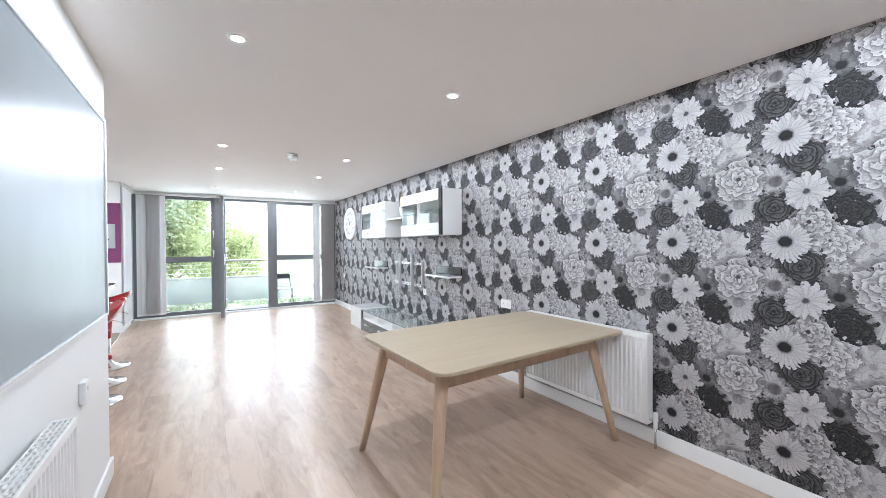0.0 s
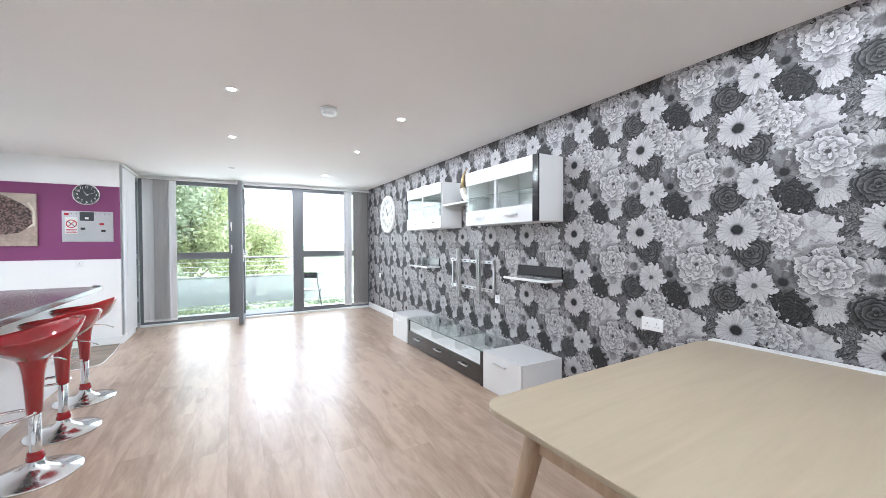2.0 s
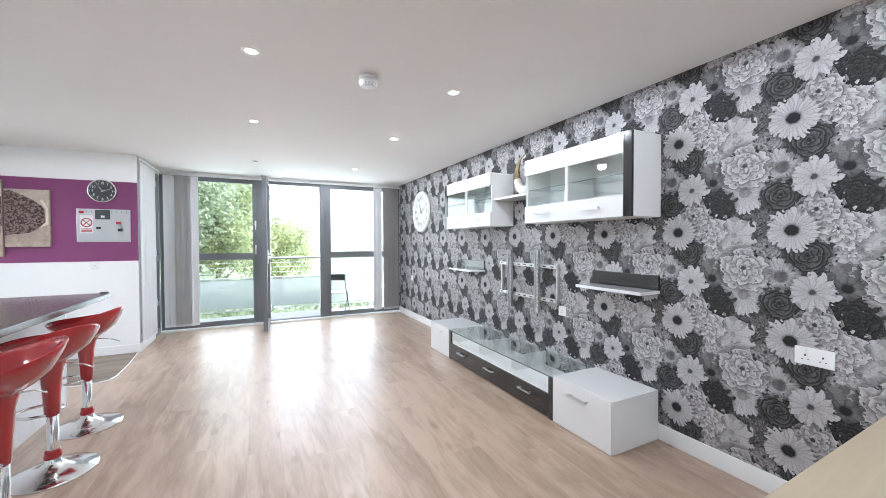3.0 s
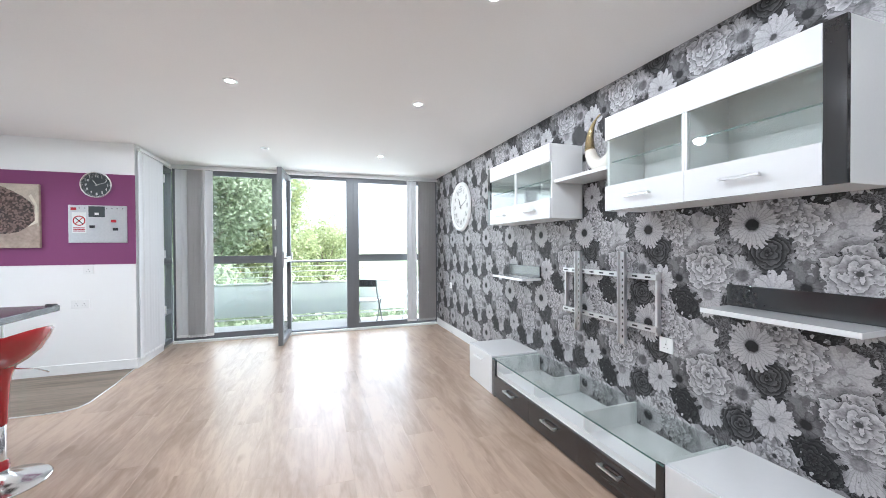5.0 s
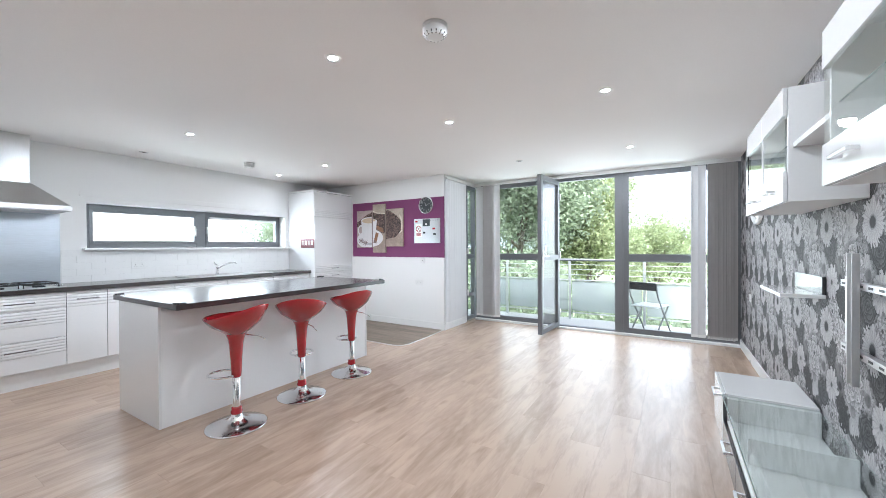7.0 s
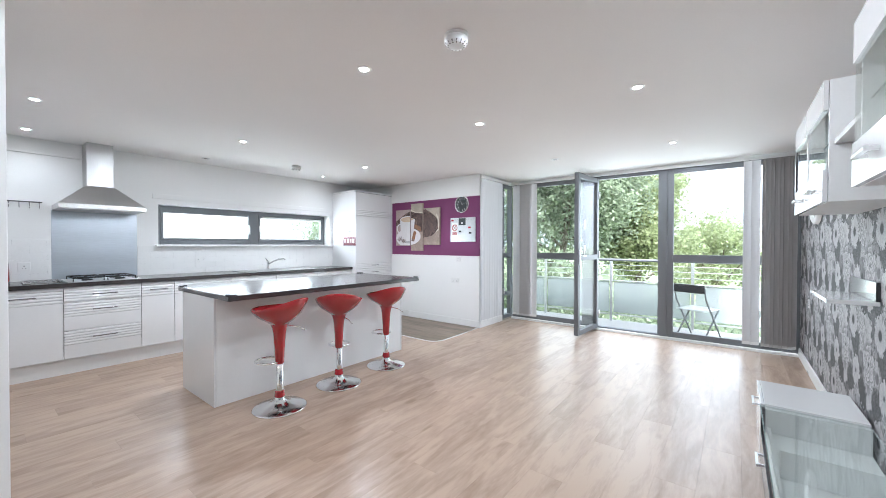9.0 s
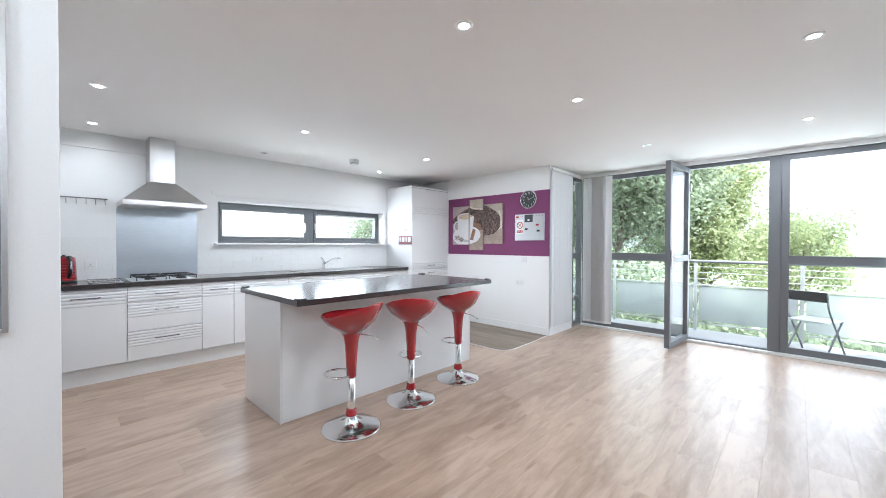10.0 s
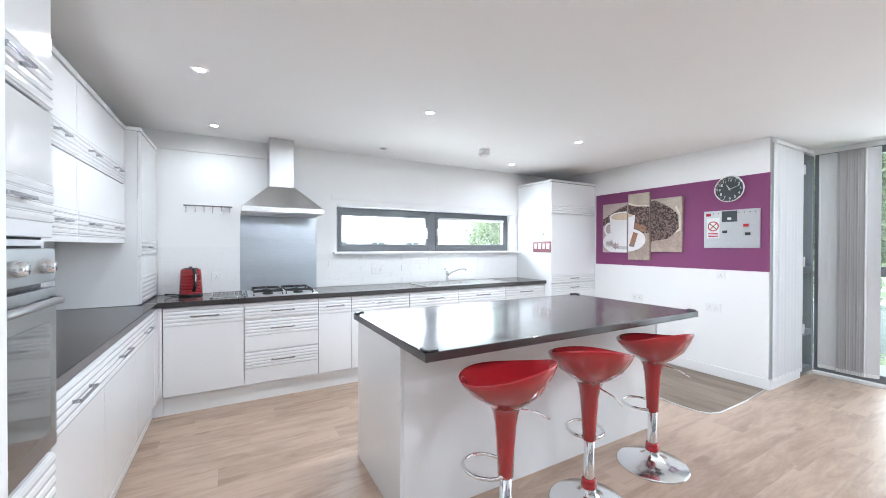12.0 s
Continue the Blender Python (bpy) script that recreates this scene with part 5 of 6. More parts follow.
BEANLIGHT = daub("print_bean_light", (0.22, 0.145, 0.125), vary=0.3)
BEANDARK = daub("print_bean_dark", (0.035, 0.02, 0.017), vary=0.3)
MILKY = daub("print_milky_coffee", (0.60, 0.47, 0.34), vary=0.15)
CUPSHADE = daub("print_cup_shade", (0.50, 0.48, 0.50), vary=0.08)
FRINGE = daub("print_sack_fringe", (0.66, 0.60, 0.50), vary=0.2, grain=200)
prng = random.Random(9)


def oval(cx, cz, rx, rz, y, low, high, floor_z=0.004):
    """A printed oval cut off at the edges of its canvas."""
    pts = []
    for k in range(40):
        a = 2 * math.pi * k / 40
        p = (min(high, max(low, cx + rx * math.cos(a))), max(floor_z, cz + rz * math.sin(a)))
        if not pts or p != pts[-1]:
            pts.append(p)
    return patch(pts if pts[0] != pts[-1] else pts[:-1], y)


def inside(x, z, outline):
    hit = False
    for (x0, z0), (x1, z1) in zip(outline, outline[1:] + outline[:1]):
        if (z0 > z) != (z1 > z) and x < x0 + (z - z0) * (x1 - x0) / (z1 - z0):
            hit = not hit
    return hit


def scatter(parent, outline, y, count):
    """Printed coffee beans, dark and light, over an outline."""
    xs, zs = [p[0] for p in outline], [p[1] for p in outline]
    for mt, lift in ((BEANDARK, 0.0), (BEANLIGHT, 0.0002)):
        own = bmesh.new()
        for _ in range(count):
            cx, cz, a = prng.uniform(min(xs), max(xs)), prng.uniform(min(zs), max(zs)), prng.uniform(0, 3.14)
            if not inside(cx, cz, outline):
                continue
            pts = []
            for k in range(8):
                p, q = 0.012 * math.cos(k * math.pi / 4), 0.0075 * math.sin(k * math.pi / 4)
                pts.append(own.verts.new((min(max(xs), max(min(xs), cx + p * math.cos(a) - q * math.sin(a))), y - lift, cz + p * math.sin(a) + q * math.cos(a))))
            own.faces.new(pts)
        tagged(part("printed_bean", own, mt, parent), kind="stuff")


c, w, h = canvas(-2.852, -2.492, 1.275, 1.915, ROSEWOOD, "canvas print of a white coffee cup on brown ground")
heap = [(0.004, 0.36), (w - 0.004, 0.36), (w - 0.004, 0.60), (0.25, 0.57), (0.12, 0.50), (0.004, 0.44)]
part("coffee_print", patch(heap, -0.0312), BEANS, c)
scatter(c, heap, -0.0314, 150)
part("saucer", oval(0.31, 0.135, 0.305, 0.16, -0.0320, 0.004, w - 0.004), CUP, c)
part("saucer_shade", oval(0.31, 0.125, 0.20, 0.085, -0.0322, 0.10, w - 0.004), CUPSHADE, c)
part("cup", patch([(0.108, 0.47), (0.125, 0.25), (0.165, 0.115), (0.21, 0.085), (w - 0.004, 0.08), (w - 0.004, 0.47)], -0.0326), CUP, c)
part("cup_rim", oval(0.295, 0.468, 0.187, 0.058, -0.0329, 0.108, w - 0.004), CUP, c)
part("coffee", oval(0.295, 0.464, 0.165, 0.046, -0.0332, 0.13, w - 0.004), MILKY, c)
part("cup_handle", flat_disc(0.105, 0.305, 0.08, 0.09, -0.0328, 80, 285, 16, 0.70), CUP, c)
bm = bmesh.new()
for k in range(16):
    t, cx, cz = 2 * math.pi * k / 8, (0.10 if k < 8 else 0.20), (0.115 if k < 8 else 0.085)
    for q in (-1, 1):
        p = [(cx, cz), (cx + 0.035 * math.cos(t + 0.22 * q), cz + 0.026 * math.sin(t + 0.22 * q)), (cx + 0.07 * math.cos(t), cz + 0.052 * math.sin(t))]
        bm.faces.new([bm.verts.new((u, -0.0335, v)) for u, v in p])
part("star_anise", bm, daub("print_star_anise", (0.13, 0.045, 0.03), vary=0.4), c)
c, w, h = canvas(-2.480, -2.200, 1.187, 2.012, TABLEWOOD, "tall narrow canvas print of coffee beans and cinnamon")
part("sacking", patch([(0.004, 0.70), (0.10, 0.665), (w - 0.004, 0.645), (w - 0.004, h - 0.004), (0.004, h - 0.004)], -0.0312), SACK, c)
part("fringe", patch([(0.004, 0.70), (0.10, 0.665), (w - 0.004, 0.645), (w - 0.004, 0.668), (0.10, 0.685), (0.004, 0.722)], -0.0316), FRINGE, c)
heap = [(0.004, 0.35), (w - 0.004, 0.33), (w - 0.004, 0.645), (0.10, 0.662), (0.004, 0.69)]
part("coffee_print", patch(heap, -0.0314), BEANS, c)
scatter(c, heap, -0.0318, 140)
part("saucer", oval(-0.03, 0.25, 0.262, 0.15, -0.0324, 0.004, w - 0.004), CUP, c)
part("cup_edge", patch([(0.004, 0.205), (0.035, 0.215), (0.07, 0.32), (0.098, 0.555), (0.004, 0.585)], -0.0328), CUP, c)
part("coffee", patch([(0.004, 0.535), (0.05, 0.54), (0.075, 0.555), (0.045, 0.572), (0.004, 0.580)], -0.0331), MILKY, c)
for stick in ([(0.085, 0.40), (0.235, 0.33), (0.25, 0.365), (0.10, 0.435)], [(0.085, 0.44), (0.24, 0.375), (0.245, 0.395), (0.095, 0.465)], [(0.015, 0.17), (0.085, 0.16), (0.135, 0.33), (0.075, 0.35)]):
    part("cinnamon", patch(stick, -0.0334), CINNAMON, c)
    part("cinnamon_groove", patch([stick[0], stick[1], tuple(0.75 * p + 0.25 * q for p, q in zip(stick[1], stick[2])), tuple(0.75 * p + 0.25 * q for p, q in zip(stick[0], stick[3]))], -0.0336), BEANLIGHT, c)
c, w, h = canvas(-2.185, -1.826, 1.29, 1.918, TABLEWOOD, "canvas print of a sack spilling dark coffee beans")
part("sacking", patch([(0.004, 0.61), (0.23, 0.50), (0.345, 0.21), (w - 0.004, 0.22), (w - 0.004, h - 0.004), (0.004, h - 0.004)], -0.0312), SACK, c)
heap = [(0.004, 0.60), (0.05, 0.61), (0.23, 0.51), (0.315, 0.42), (0.325, 0.264), (0.27, 0.208), (0.19, 0.152), (0.004, 0.13)]
part("coffee_print", patch(heap, -0.0316), BEANS, c)
scatter(c, heap, -0.0320, 330)
part("fringe", patch([(0.30, 0.53), (0.345, 0.42), (0.348, 0.25), (0.27, 0.205), (0.285, 0.225), (0.325, 0.27), (0.328, 0.41), (0.28, 0.51)], -0.0324), FRINGE, c)

m = thing("memo_board", -1.612, KNORTH - 0.005, 1.34, 0, "steel magnetic memo board with small magnets and a warning sign", "memo board")
part("plate", block(0, 0.487, -0.012, -0.0005, 0, 0.385, 0.003), surface("memo_board_steel", (0.62, 0.62, 0.63), 0.30, 1.0, grain=60, vary=0.08, bump=0.03), m)
REDPRINT = daub("red_print", (0.45, 0.015, 0.03), 0.4, 0.05)
part("sign", block(0.03, 0.145, -0.0135, -0.012, 0.10, 0.31), MARKWHITE, m, "white no-entry warning sign")
part("sign_ring", flat_disc(0.088, 0.225, 0.052, 0.052, -0.0142, 0, 360, 28, 0.80), REDPRINT, m)
part("sign_bar", patch([(0.050, 0.192), (0.056, 0.186), (0.126, 0.258), (0.120, 0.264)], -0.0146), REDPRINT, m)
part("sign_bar", patch([(0.052, 0.252), (0.058, 0.258), (0.124, 0.194), (0.118, 0.188)], -0.0144), BLACKPLASTIC, m)
for k in range(3):
    part("print_line", block(0.04, 0.135, -0.0142, -0.0136, 0.115 + 0.016 * k, 0.124 + 0.016 * k), REDPRINT, m)
part("photo", block(0.165, 0.30, -0.0135, -0.012, 0.265, 0.375), DARKDIAL, m, "small dark photograph")
part("photo_label", block(0.215, 0.25, -0.0142, -0.0136, 0.285, 0.31), MARKWHITE, m)
for x, z, mt in ((0.045, 0.345, REDPRINT), (0.375, 0.225, REDPRINT), (0.195, 0.165, BLACKPLASTIC), (0.39, 0.14, BLACKPLASTIC)):
    part("magnet", block(x - 0.022, x + 0.022, -0.022, -0.012, z - 0.014, z + 0.014, 0.004), mt, m)
for k in range(9):
    part("hole", flat_disc(0.09 + 0.045 * k, 0.355, 0.006, 0.006, -0.0126, steps=10), MARKGREY, m)

# small red plaque and motif on the side of the larder
g = thing("wall_sign", -3.16, 6.955, 1.275, 0, "small dark red sign stuck to the side of the larder", "sign")
part("plate", block(-0.165, 0.165, -0.004, -0.0005, 0, 0.145, 0.002), daub("maroon_print", (0.15, 0.02, 0.03), 0.4, 0.1), g)
for k in range(4):
    part("print_mark", block(-0.14 + 0.075 * k, -0.09 + 0.075 * k, -0.005, -0.0042, 0.045, 0.115), MARKWHITE if k % 2 else ROSEWOOD, g)
part("motif", flat_disc(0.0, 0.27, 0.045, 0.055, -0.001, 0, 360, 24, 0.75), MARKGREY, g)
part("motif", block(-0.06, 0.06, -0.002, -0.001, 0.235, 0.25), MARKGREY, g)

# ---- island and stools ----
i = thing("kitchen_island", -1.5, 5.14, 0, 0, "white kitchen island with a dark overhanging worktop", "island")
part("body", block(-0.36, 0.33, -1.02, 1.04, 0.0, 0.867, 0.003), CARCASS, i)
part("end_panel", block(-0.362, 0.332, -1.038, -1.021, 0.0, 0.867, 0.002), GLOSS, i)
part("end_panel", block(-0.362, 0.332, 1.041, 1.058, 0.0, 0.867, 0.002), GLOSS, i)
part("worktop", block(-0.45, 0.62, -1.045, 1.055, 0.868, 0.908, 0.004), WORKTOP, i, "dark brown laminate worktop")
for x in (-0.435, 0.605):
    for y in (-1.03, 1.04):
        s1, s2 = (1 if x < 0 else -1), (1 if y < 0 else -1)
        bm = block(min(x, x + s1 * 0.05), max(x, x + s1 * 0.05), y - 0.012, y + 0.012, 0.909, 0.918, 0.003)
        block(x - 0.012, x + 0.012, min(y, y + s2 * 0.05), max(y, y + s2 * 0.05), 0.9085, 0.9175, 0.003, bm=bm)
        part("corner_guard", bm, BLACKPLASTIC, i, "black corner guard")


def stool(x, y, turn, lift):
    s = thing("bar_stool", x, y, 0, turn, "glossy red plastic swivel bar stool on a round chrome base", "bar stool", "stools along the island")
    part("base", lathe([(0.0, 0.0), (0.20, 0.0), (0.203, 0.006), (0.195, 0.012), (0.12, 0.026), (0.06, 0.045), (0.038, 0.07), (0.034, 0.09)], 48), CHROME, s)
    part("collar", lathe([(0.033, 0.088), (0.040, 0.092), (0.040, 0.112), (0.034, 0.12), (0.036, 0.125), (0.036, 0.135), (0.028, 0.14)], 28), REDPLASTIC, s, "red collar")
    part("column", lathe([(0.026, 0.13), (0.026, 0.36 + lift), (0.0, 0.36 + lift)], 24), CHROME, s)
    part("trunk", lathe([(0.030, 0.30 + lift), (0.034, 0.305 + lift), (0.039, 0.42 + lift), (0.047, 0.53 + lift), (0.056, 0.58 + lift), (0.072, 0.615 + lift), (0.10, 0.642 + lift)], 32), REDPLASTIC, s, "tapered red stem")
    # scooped shell: rim rises towards the back (+x)
    own = bmesh.new()
    seg, rings = 40, []
    prof = [(0.07, 0.0), (0.11, 0.028), (0.16, 0.068), (0.19, 0.115), (0.204, 0.148), (0.200, 0.154), (0.187, 0.135), (0.155, 0.085), (0.09, 0.058), (0.0, 0.05)]
    for k, (r, z) in enumerate(prof):
        ring = []
        for j in range(seg):
            a = 2 * math.pi * j / seg
            q = max(0.0, (z - 0.04) / 0.11)
            rise = q * (0.042 * math.cos(a) + 0.014 * math.cos(2 * a))
            sx = 1.03 + 0.05 * q * math.cos(a)
            ring.append(own.verts.new((r * sx * math.cos(a), r * 1.04 * math.sin(a), 0.615 + lift + z + rise)))
        rings.append(ring)
    for p, q in zip(rings, rings[1:]):
        for j in range(seg):
            own.faces.new((p[j], p[(j + 1) % seg], q[(j + 1) % seg], q[j]))
    bmesh.ops.remove_doubles(own, verts=own.verts[:], dist=1e-5)
    for f in own.faces:
        f.smooth = True
    bmesh.ops.recalc_face_normals(own, faces=own.faces[:])
    part("seat", own, REDPLASTIC, s, "scooped red seat shell")
    ring = [(-0.10 + 0.105 * math.cos(radians(a)), 0.095 * math.sin(radians(a)), 0.31 + lift) for a in range(20, 341, 16)]
    part("footrest", tube([(-0.0, 0.03, 0.315 + lift)] + ring[0:] + [(-0.0, -0.03, 0.315 + lift)], 0.0085), CHROME, s)
    part("lever", tube([(0.03, 0.02, 0.60 + lift), (0.11, 0.09, 0.575 + lift), (0.15, 0.12, 0.545 + lift)], 0.004, sides=8), CHROME, s)
    return s


stool(-0.775, 4.43, 24, 0.055)
stool(-0.83, 5.03, -38, 0.038)
stool(-0.88, 5.67, -12, 0.032)

# vinyl mat in the kitchen corner
pts = [(-2.98, KNORTH - 0.02), (-2.98, 6.72), (-1.24, 6.70), (-1.13, 6.715), (-1.065, 6.76), (-1.035, 6.86), (-1.04, 7.30), (-1.075, KNORTH - 0.02)]
mat_ob = thing("vinyl_mat", 0, 0, 0, 0, "grey-brown wood-look vinyl sheet with a pale edging", "mat")
part("sheet", prism(pts, 0.0005, 0.006, 0.001), VINYL, mat_ob)
part("edging", tube([(x, y, 0.004) for x, y in pts[1:]], 0.006, sides=6), ALU, mat_ob, "pale metal edging")

# ---- balcony and outdoors ----
CONCRETE = surface("pale_balcony_deck", (0.46, 0.45, 0.43), 0.8, grain=40, vary=0.15, bump=0.3)
RAILSTEEL = surface("galvanised_rail", (0.55, 0.56, 0.57), 0.4, 0.7, grain=60, vary=0.08, bump=0.05)
PANEL = pane_glass("hazy_blue_panel", (0.70, 0.73, 0.75))
pn, pl = PANEL.node_tree.nodes, PANEL.node_tree.links
haze, veil = pn.new("ShaderNodeBsdfDiffuse"), pn.new("ShaderNodeMixShader")
haze.inputs["Color"].default_value = (0.60, 0.63, 0.65, 1)
veil.inputs[0].default_value = 0.42
pl.new(pn["Material Output"].inputs["Surface"].links[0].from_socket, veil.inputs[1])
pl.new(haze.outputs[0], veil.inputs[2])
pl.new(veil.outputs[0], pn["Material Output"].inputs["Surface"])
setting("balcony_deck", block(-1.9, 3.6, 9.0, 10.35, -0.25, -0.10, 0.01), CONCRETE, "pale concrete balcony deck outside the windows")
r = thing("balcony_railing", 0, 10.22, -0.10, 0, "galvanised balcony railing with wires and frosted panels", "railing")
# top rail's backlit shade is put into its colour with the darker grey
part("top_rail", tube([(-1.9, 0, 1.12), (3.6, 0, 1.12)], 0.024), GREYFRAME, r)
for z in (0.74, 0.84, 0.94, 1.03):
    part("wire", tube([(-1.9, 0, z), (3.6, 0, z)], 0.006, sides=6), RAILSTEEL, r)
for x in (-1.0, 0.26, 1.51, 2.76):
    part("post", block(x - 0.022, x + 0.022, -0.012, 0.012, 0.0, 1.10, 0.003), RAILSTEEL, r)
for x0, x1 in ((-1.88, -1.04), (-0.96, 0.22), (0.30, 1.47), (1.55, 2.72), (2.80, 3.58)):
    part("frosted_panel", block(x0, x1, 0.016, 0.024, 0.16, 0.72, 0.002), PANEL, r)
    for z in (0.12, 0.74):
        part("clamp_rail", block(x0, x1, 0.012, 0.028, z - 0.012, z + 0.012, 0.003), RAILSTEEL, r)

SEATBLACK = surface("black_chair_plastic", (0.02, 0.021, 0.023), 0.45, grain=70, vary=0.1, bump=0.05)


def folding_chair(x, y, turn):
    c = thing("folding_chair", x, y, -0.10, turn, "folding balcony chair with black back and thin steel legs", "chair")
    part("backrest", block(-0.21, 0.21, -0.262, -0.244, 0.70, 0.82, 0.008), SEATBLACK, c, "black plastic backrest")
    part("seat", block(-0.20, 0.20, -0.20, 0.22, 0.435, 0.455, 0.008), ALU, c, "pale metal seat")
    for sx in (-0.205, 0.205):
        part("leg", tube([(sx, -0.255, 0.80), (sx, -0.20, 0.60), (sx, 0.24, 0.011)], 0.011, sides=8), GREYFRAME, c)
        part("leg", tube([(sx * 0.92, 0.20, 0.44), (sx * 0.92, -0.24, 0.011)], 0.011, sides=8), GREYFRAME, c)
    part("crossbar", tube([(-0.19, -0.24, 0.05), (0.19, -0.24, 0.05)], 0.009, sides=8), RAILSTEEL, c)


folding_chair(1.62, 9.62, -22)
tb = thing("balcony_table", 2.45, 9.65, -0.10, 0, "small round pale table on thin legs on the balcony", "table")
part("tabletop", lathe([(0, 0.50), (0.24, 0.50), (0.245, 0.51), (0.24, 0.52), (0, 0.52)], 36), ALU, tb)
for k in range(3):
    a = 2 * math.pi * k / 3 + 0.5
    part("leg", tube([(0.12 * math.cos(a), 0.12 * math.sin(a), 0.50), (0.22 * math.cos(a), 0.22 * math.sin(a), 0.011)], 0.010, sides=8), RAILSTEEL, tb)

GRASS = surface("mown_grass", (0.15, 0.19, 0.095), 0.9, grain=9, vary=0.35, bump=0.6, stain=0.25)
setting("ground", block(-400, 400, -300, 700, -3.8, -3.5), GRASS, "lawn stretching away below the balcony")
BARK = surface("grey_brown_bark", (0.17, 0.14, 0.11), 0.9, grain=14, vary=0.4, bump=0.8, depth=0.02)


def foliage(name, a, b):
    m, n, l, bs = nodes_of(name)
    geo, ramp = n.new("ShaderNodeNewGeometry"), n.new("ShaderNodeValToRGB")
    ramp.color_ramp.elements[0].color, ramp.color_ramp.elements[1].color = (*a, 1), (*b, 1)
    l.new(geo.outputs["Random Per Island"], ramp.inputs["Fac"])
    l.new(ramp.outputs[0], bs.inputs["Base Color"])
    bs.inputs["Roughness"].default_value = 0.6
    tr, mix = n.new("ShaderNodeBsdfTranslucent"), n.new("ShaderNodeMixShader")
    l.new(ramp.outputs[0], tr.inputs["Color"])
    mix.inputs[0].default_value = 0.66
    l.new(bs.outputs[0], mix.inputs[1])
    l.new(tr.outputs[0], mix.inputs[2])
    l.new(mix.outputs[0], n["Material Output"].inputs["Surface"])
    return m


LEAF = foliage("green_leaves", (0.215, 0.265, 0.18), (0.38, 0.435, 0.31))
LEAF_YELLOW = foliage("yellow_green_leaves", (0.28, 0.325, 0.17), (0.45, 0.49, 0.29))


def tree(x, y, height, spread, leaf, seed, count=11000, label="leafy broadleaf tree in full summer leaf", low=0.30):
    rng = np.random.default_rng(seed)
    t = thing("tree", x, y, -3.5, 0, label, "tree")
    pts = [(0.12 * math.sin(k * 1.3 + seed), 0.12 * math.cos(k + seed), height * 0.72 * k / 6) for k in range(7)]
    part("trunk", tube(pts, [0.22 - 0.027 * k for k in range(7)], sides=10), BARK, t)
    bm, tips = bmesh.new(), []
    for k in range(16):
        a, z0 = 2.4 * k + seed, height * (low + 0.40 * k / 16)
        reach = spread * (0.55 + 0.4 * rng.random()) * (1 - 0.3 * k / 16)
        limb = [(reach * f * math.cos(a) + 0.1 * math.sin(7 * f + k), reach * f * math.sin(a), z0 + height * 0.22 * f ** 1.4) for f in (0, 0.3, 0.6, 0.85, 1.0)]
        tube(limb, [0.07, 0.05, 0.035, 0.02, 0.01], bm, 6)
        tips += limb[2:]
    part("limbs", bm, BARK, t)
    tips += [(0, 0, height * f) for f in (0.75, 0.85, 0.92)]
    tips += [(spread * 0.5 * math.cos(a), spread * 0.5 * math.sin(a), height * (0.68 + 0.2 * rng.random())) for a in range(9)]
    tips = np.array(tips)
    c = tips[rng.integers(0, len(tips), count // 30)] + rng.normal(0, 0.34 * spread / 3, (count // 30, 3))
    p = np.repeat(c, 30, 0) + rng.normal(0, 0.20, (len(c) * 30, 3))
    n = len(p)
    u, v = rng.normal(size=(n, 3)), rng.normal(size=(n, 3))
    u /= np.linalg.norm(u, axis=1)[:, None]
    v -= (u * v).sum(1)[:, None] * u
    v /= np.linalg.norm(v, axis=1)[:, None]
    s = rng.uniform(0.038, 0.078, n)[:, None]
    verts = np.stack([p - u * s * 1.3, p + v * s * 0.7, p + u * s * 1.3, p - v * s * 0.7], 1).reshape(-1, 3)
    me = bpy.data.meshes.new("crown")
    me.from_pydata(verts.tolist(), [], np.arange(4 * n).reshape(n, 4).tolist())
    me.materials.append(leaf)
    o = new("crown", me)
    o.parent = t


tree(-3.6, 18.5, 11.5, 4.0, LEAF, 1, 66000)
tree(-1.4, 21.5, 8.6, 2.2, LEAF_YELLOW, 2, 34000, "yellow-green tree in full leaf beyond the balcony")
tree(-6.5, 24.0, 12.0, 4.4, LEAF, 3, 40000)
tree(1.2, 25.0, 6.4, 2.0, LEAF_YELLOW, 4, 11000, "smaller yellow-green tree across the lawn")
tree(-8.5, 15.0, 10.5, 4.0, LEAF, 5, 36000)
tree(-13.5, 15.0, 8.5, 3.0, LEAF, 7, 12000, "leafy tree outside the kitchen window")
tree(-19.0, 21.5, 9.0, 4.0, LEAF_YELLOW, 8, 10000, "leafy tree outside the kitchen window")

# low hedge behind the railing
rng = np.random.default_rng(77)
n = 44000
p = np.stack([rng.uniform(-16, 14, n), rng.normal(16.0, 0.9, n), -3.5 + 2.6 * rng.random(n) ** 0.7 + 0.5 * np.sin(rng.uniform(0, 6, n))], 1)
p[:, 2] = -3.5 + (p[:, 2] + 3.5) * np.interp(p[:, 0], (-2.5, 0.5), (1.55, 1.0))
p[:, 2] = np.clip(p[:, 2], -3.5, np.interp(p[:, 0], (-2.5, 0.5), (1.1, 0.1)) + 0.3 * np.sin(p[:, 0] * 2.1))
u, v = rng.normal(size=(n, 3)), rng.normal(size=(n, 3))
s = 0.055
verts = np.stack([p - u * s, p + v * s, p + u * s, p - v * s], 1).reshape(-1, 3)
me = bpy.data.meshes.new("hedge")
me.from_pydata(verts.tolist(), [], np.arange(4 * n).reshape(n, 4).tolist())
me.materials.append(LEAF)
tagged(new("hedge", me), "loose green hedge along the lawn", "hedge", kind="stuff")

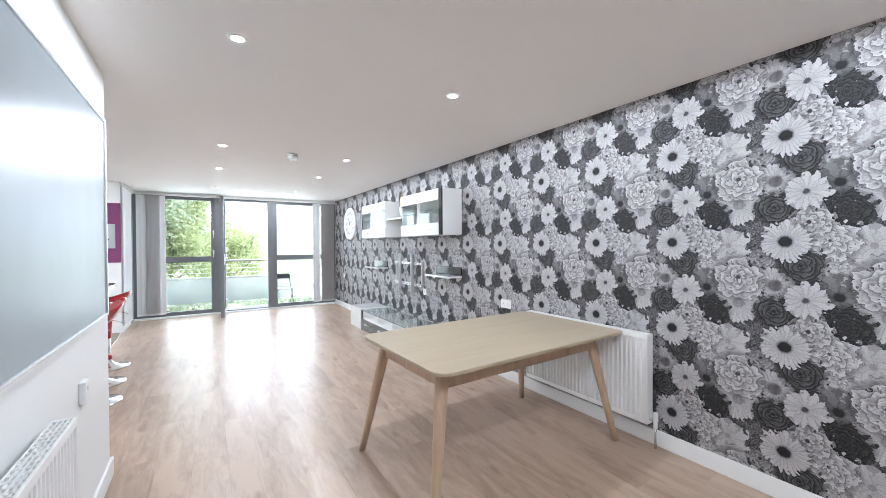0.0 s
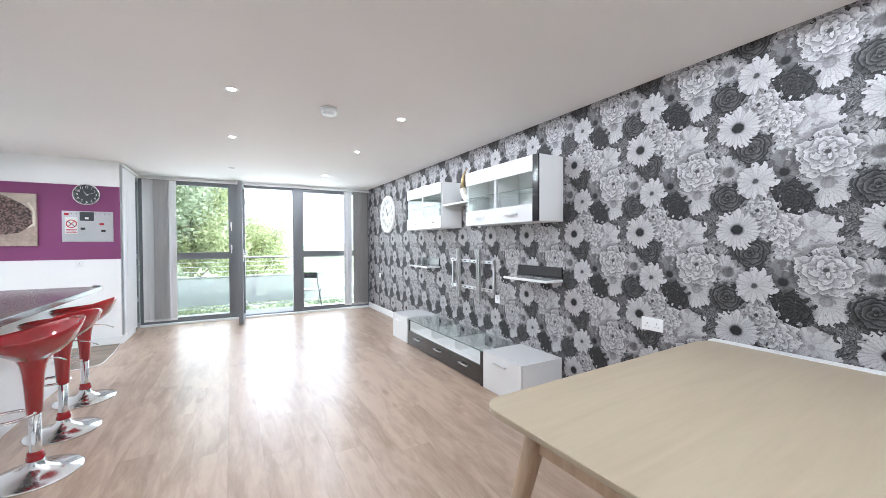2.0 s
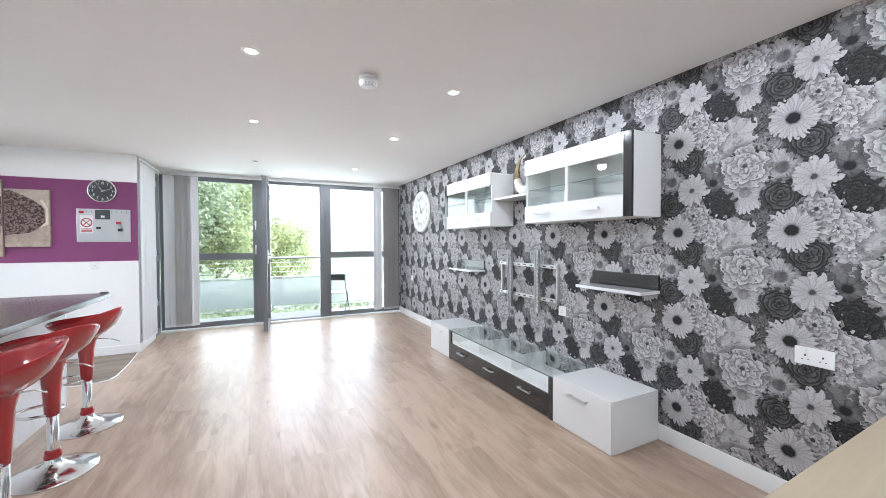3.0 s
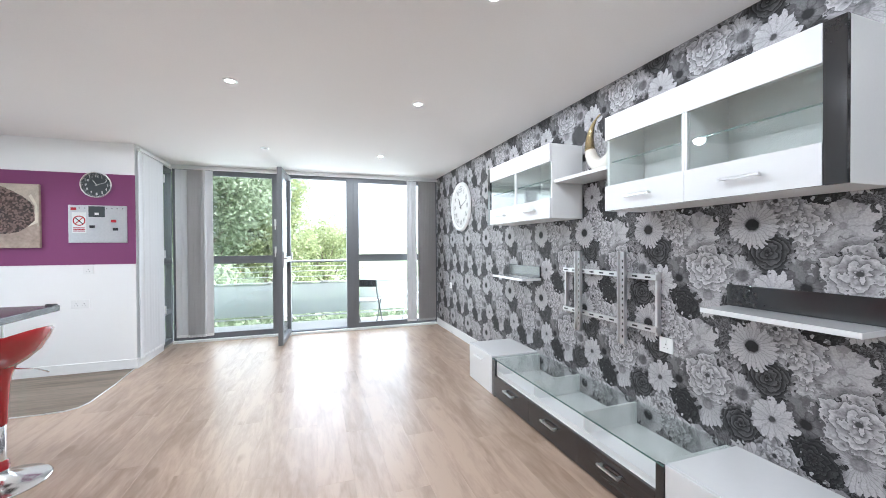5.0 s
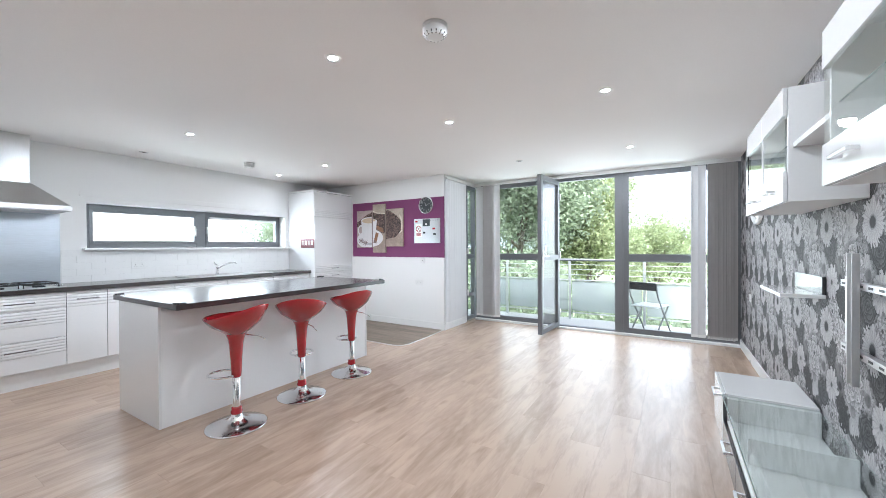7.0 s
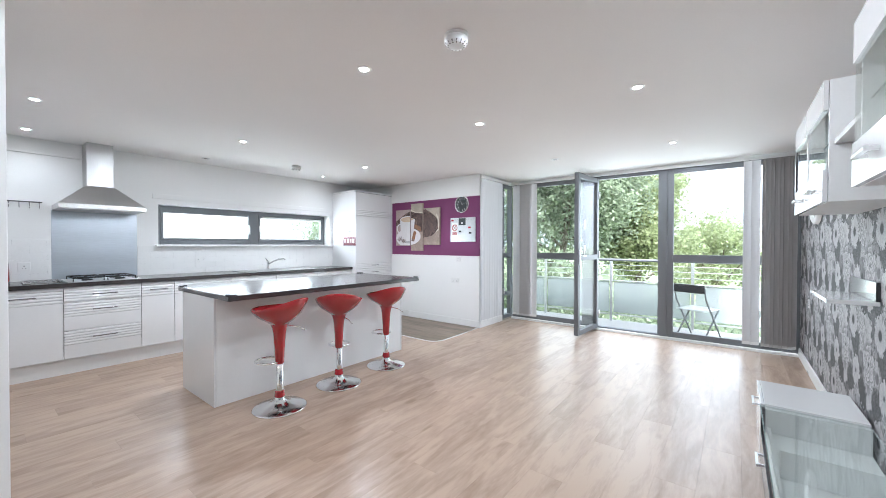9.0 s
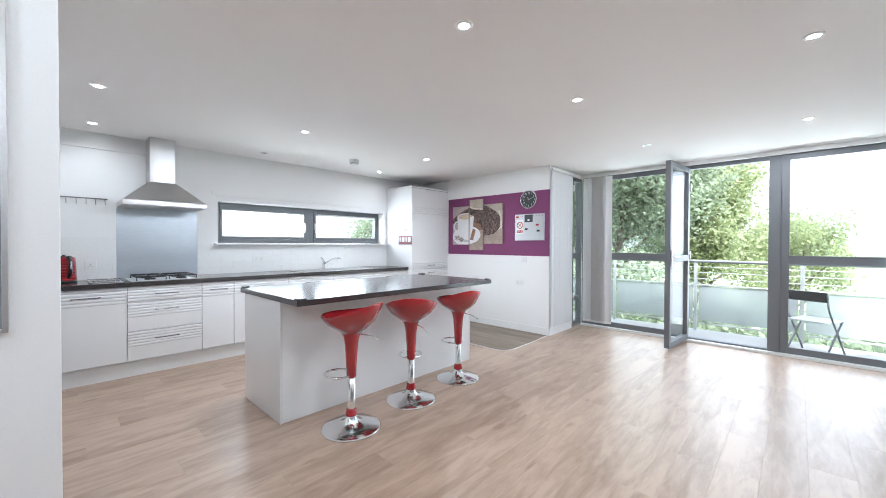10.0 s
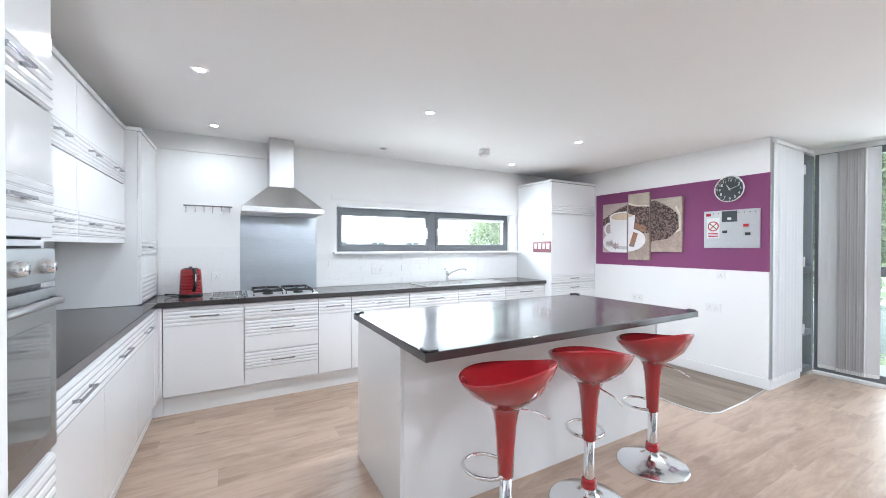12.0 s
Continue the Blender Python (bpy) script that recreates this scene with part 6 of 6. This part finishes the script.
# pale building across the way, seen through the kitchen window
RENDERED = surface("cream_render", (0.72, 0.71, 0.68), 0.85, grain=20, vary=0.08, bump=0.2)
DARKPANE = surface("far_window_pane", (0.10, 0.12, 0.13), 0.1, grain=10, vary=0.1, bump=0.0)
h = thing("apartment_building", -24, 6.0, -3.5, 0, "cream rendered apartment building across the way", "building")
part("wall", block(-8, 0, -9, 10.2, 0, 9.0, 0.02), RENDERED, h)
part("roof", block(-8.3, 0.3, -9.3, 10.5, 9.0, 9.3, 0.03), GREYFRAME, h)
for fl in range(3):
    for k in range(7):
        y = -7.0 + 2.6 * k
        w = part("window", block(-0.02, 0.05, y - 0.55, y + 0.55, 1.0 + 2.9 * fl, 2.3 + 2.9 * fl, 0.01), TRIM, h)
        part("pane", block(0.051, 0.06, y - 0.48, y - 0.04, 1.07 + 2.9 * fl, 2.23 + 2.9 * fl), DARKPANE, w)
        part("pane", block(0.051, 0.06, y + 0.04, y + 0.48, 1.07 + 2.9 * fl, 2.23 + 2.9 * fl), DARKPANE, w)

# ---- wall tiles behind the worktop ----
TILE = surface("white_glazed_tile", (0.86, 0.86, 0.85), 0.16, grain=50, vary=0.03, bump=0.02, coat=0.3)


def tile_run(parent, fixed, a0, a1, z0, z1, along):
    """Rows of long ribbed white tiles."""
    rows, length = int((z1 - z0) / 0.0715), 0.245
    own = bmesh.new()
    for r in range(rows):
        zz = z0 + r * 0.0715
        a = a0 - (length / 2 if r % 2 else 0)
        while a < a1 - 0.01:
            p, q = max(a, a0) + 0.0004, min(a + length, a1) - 0.0004
            if q - p > 0.02:
                if along == "y":
                    block(fixed, fixed + 0.006, p, q, zz + 0.0003, zz + 0.0712, 0.0005, 1, own)
                else:
                    block(p, q, fixed, fixed + 0.006, zz + 0.001, zz + 0.0705, 0.002, 1, own)
            a += length
    o = part("tiles", own, TILE, parent)
    return tagged(o, "white glazed wall tiles in brick bond", kind="stuff")


splash = thing("tiled_splashback", 0, 0, 0, 0, "white brick-bond wall tiles above the kitchen worktop", "wall tiles")
tile_run(splash, WEST + 0.0005, 2.81, 3.45, 0.912, 1.341, "y")
tile_run(splash, WEST + 0.0005, 4.18, 6.955, 0.912, 1.27, "y")
tile_run(splash, KSOUTH + 0.0005, -3.0, -1.115, 0.912, 1.37, "x")

# ---- laminate planks ----
planks = {}
floor = tagged(new("floor"), "washed oak laminate plank floor", kind="structure")
ROW, LONG = 0.192, 1.285
rng = random.Random(5)


def plank_mesh(w, ln):
    key = (round(w, 3), round(ln, 3))
    if key not in planks:
        planks[key] = mesh_of("plank", block(0.0001, w - 0.0001, 0.0001, ln - 0.0001, -0.012, 0.0, 0.0006, 1), OAK)
    return planks[key]


def lay(x0, x1, y0, y1):
    k = math.floor((x0 + 10) / ROW)
    while -10 + k * ROW < x1:
        a, b = max(x0, -10 + k * ROW), min(x1, -10 + (k + 1) * ROW)
        off = (k * 0.4283) % 1.0 * LONG
        y = y0 - (LONG - off)
        while y < y1:
            p, q = max(y, y0), min(y + LONG, y1)
            if q - p > 0.01 and b - a > 0.01:
                o = new("plank", plank_mesh(b - a, q - p))
                o.parent, o.matrix_basis = floor, pose(a, p, 0)
            y += LONG
        k += 1


lay(PARTITION, EAST, SOUTH, 8.86)
lay(WEST, PARTITION, 2.60, KNORTH)
lay(BAY, PARTITION, KNORTH, 8.86)
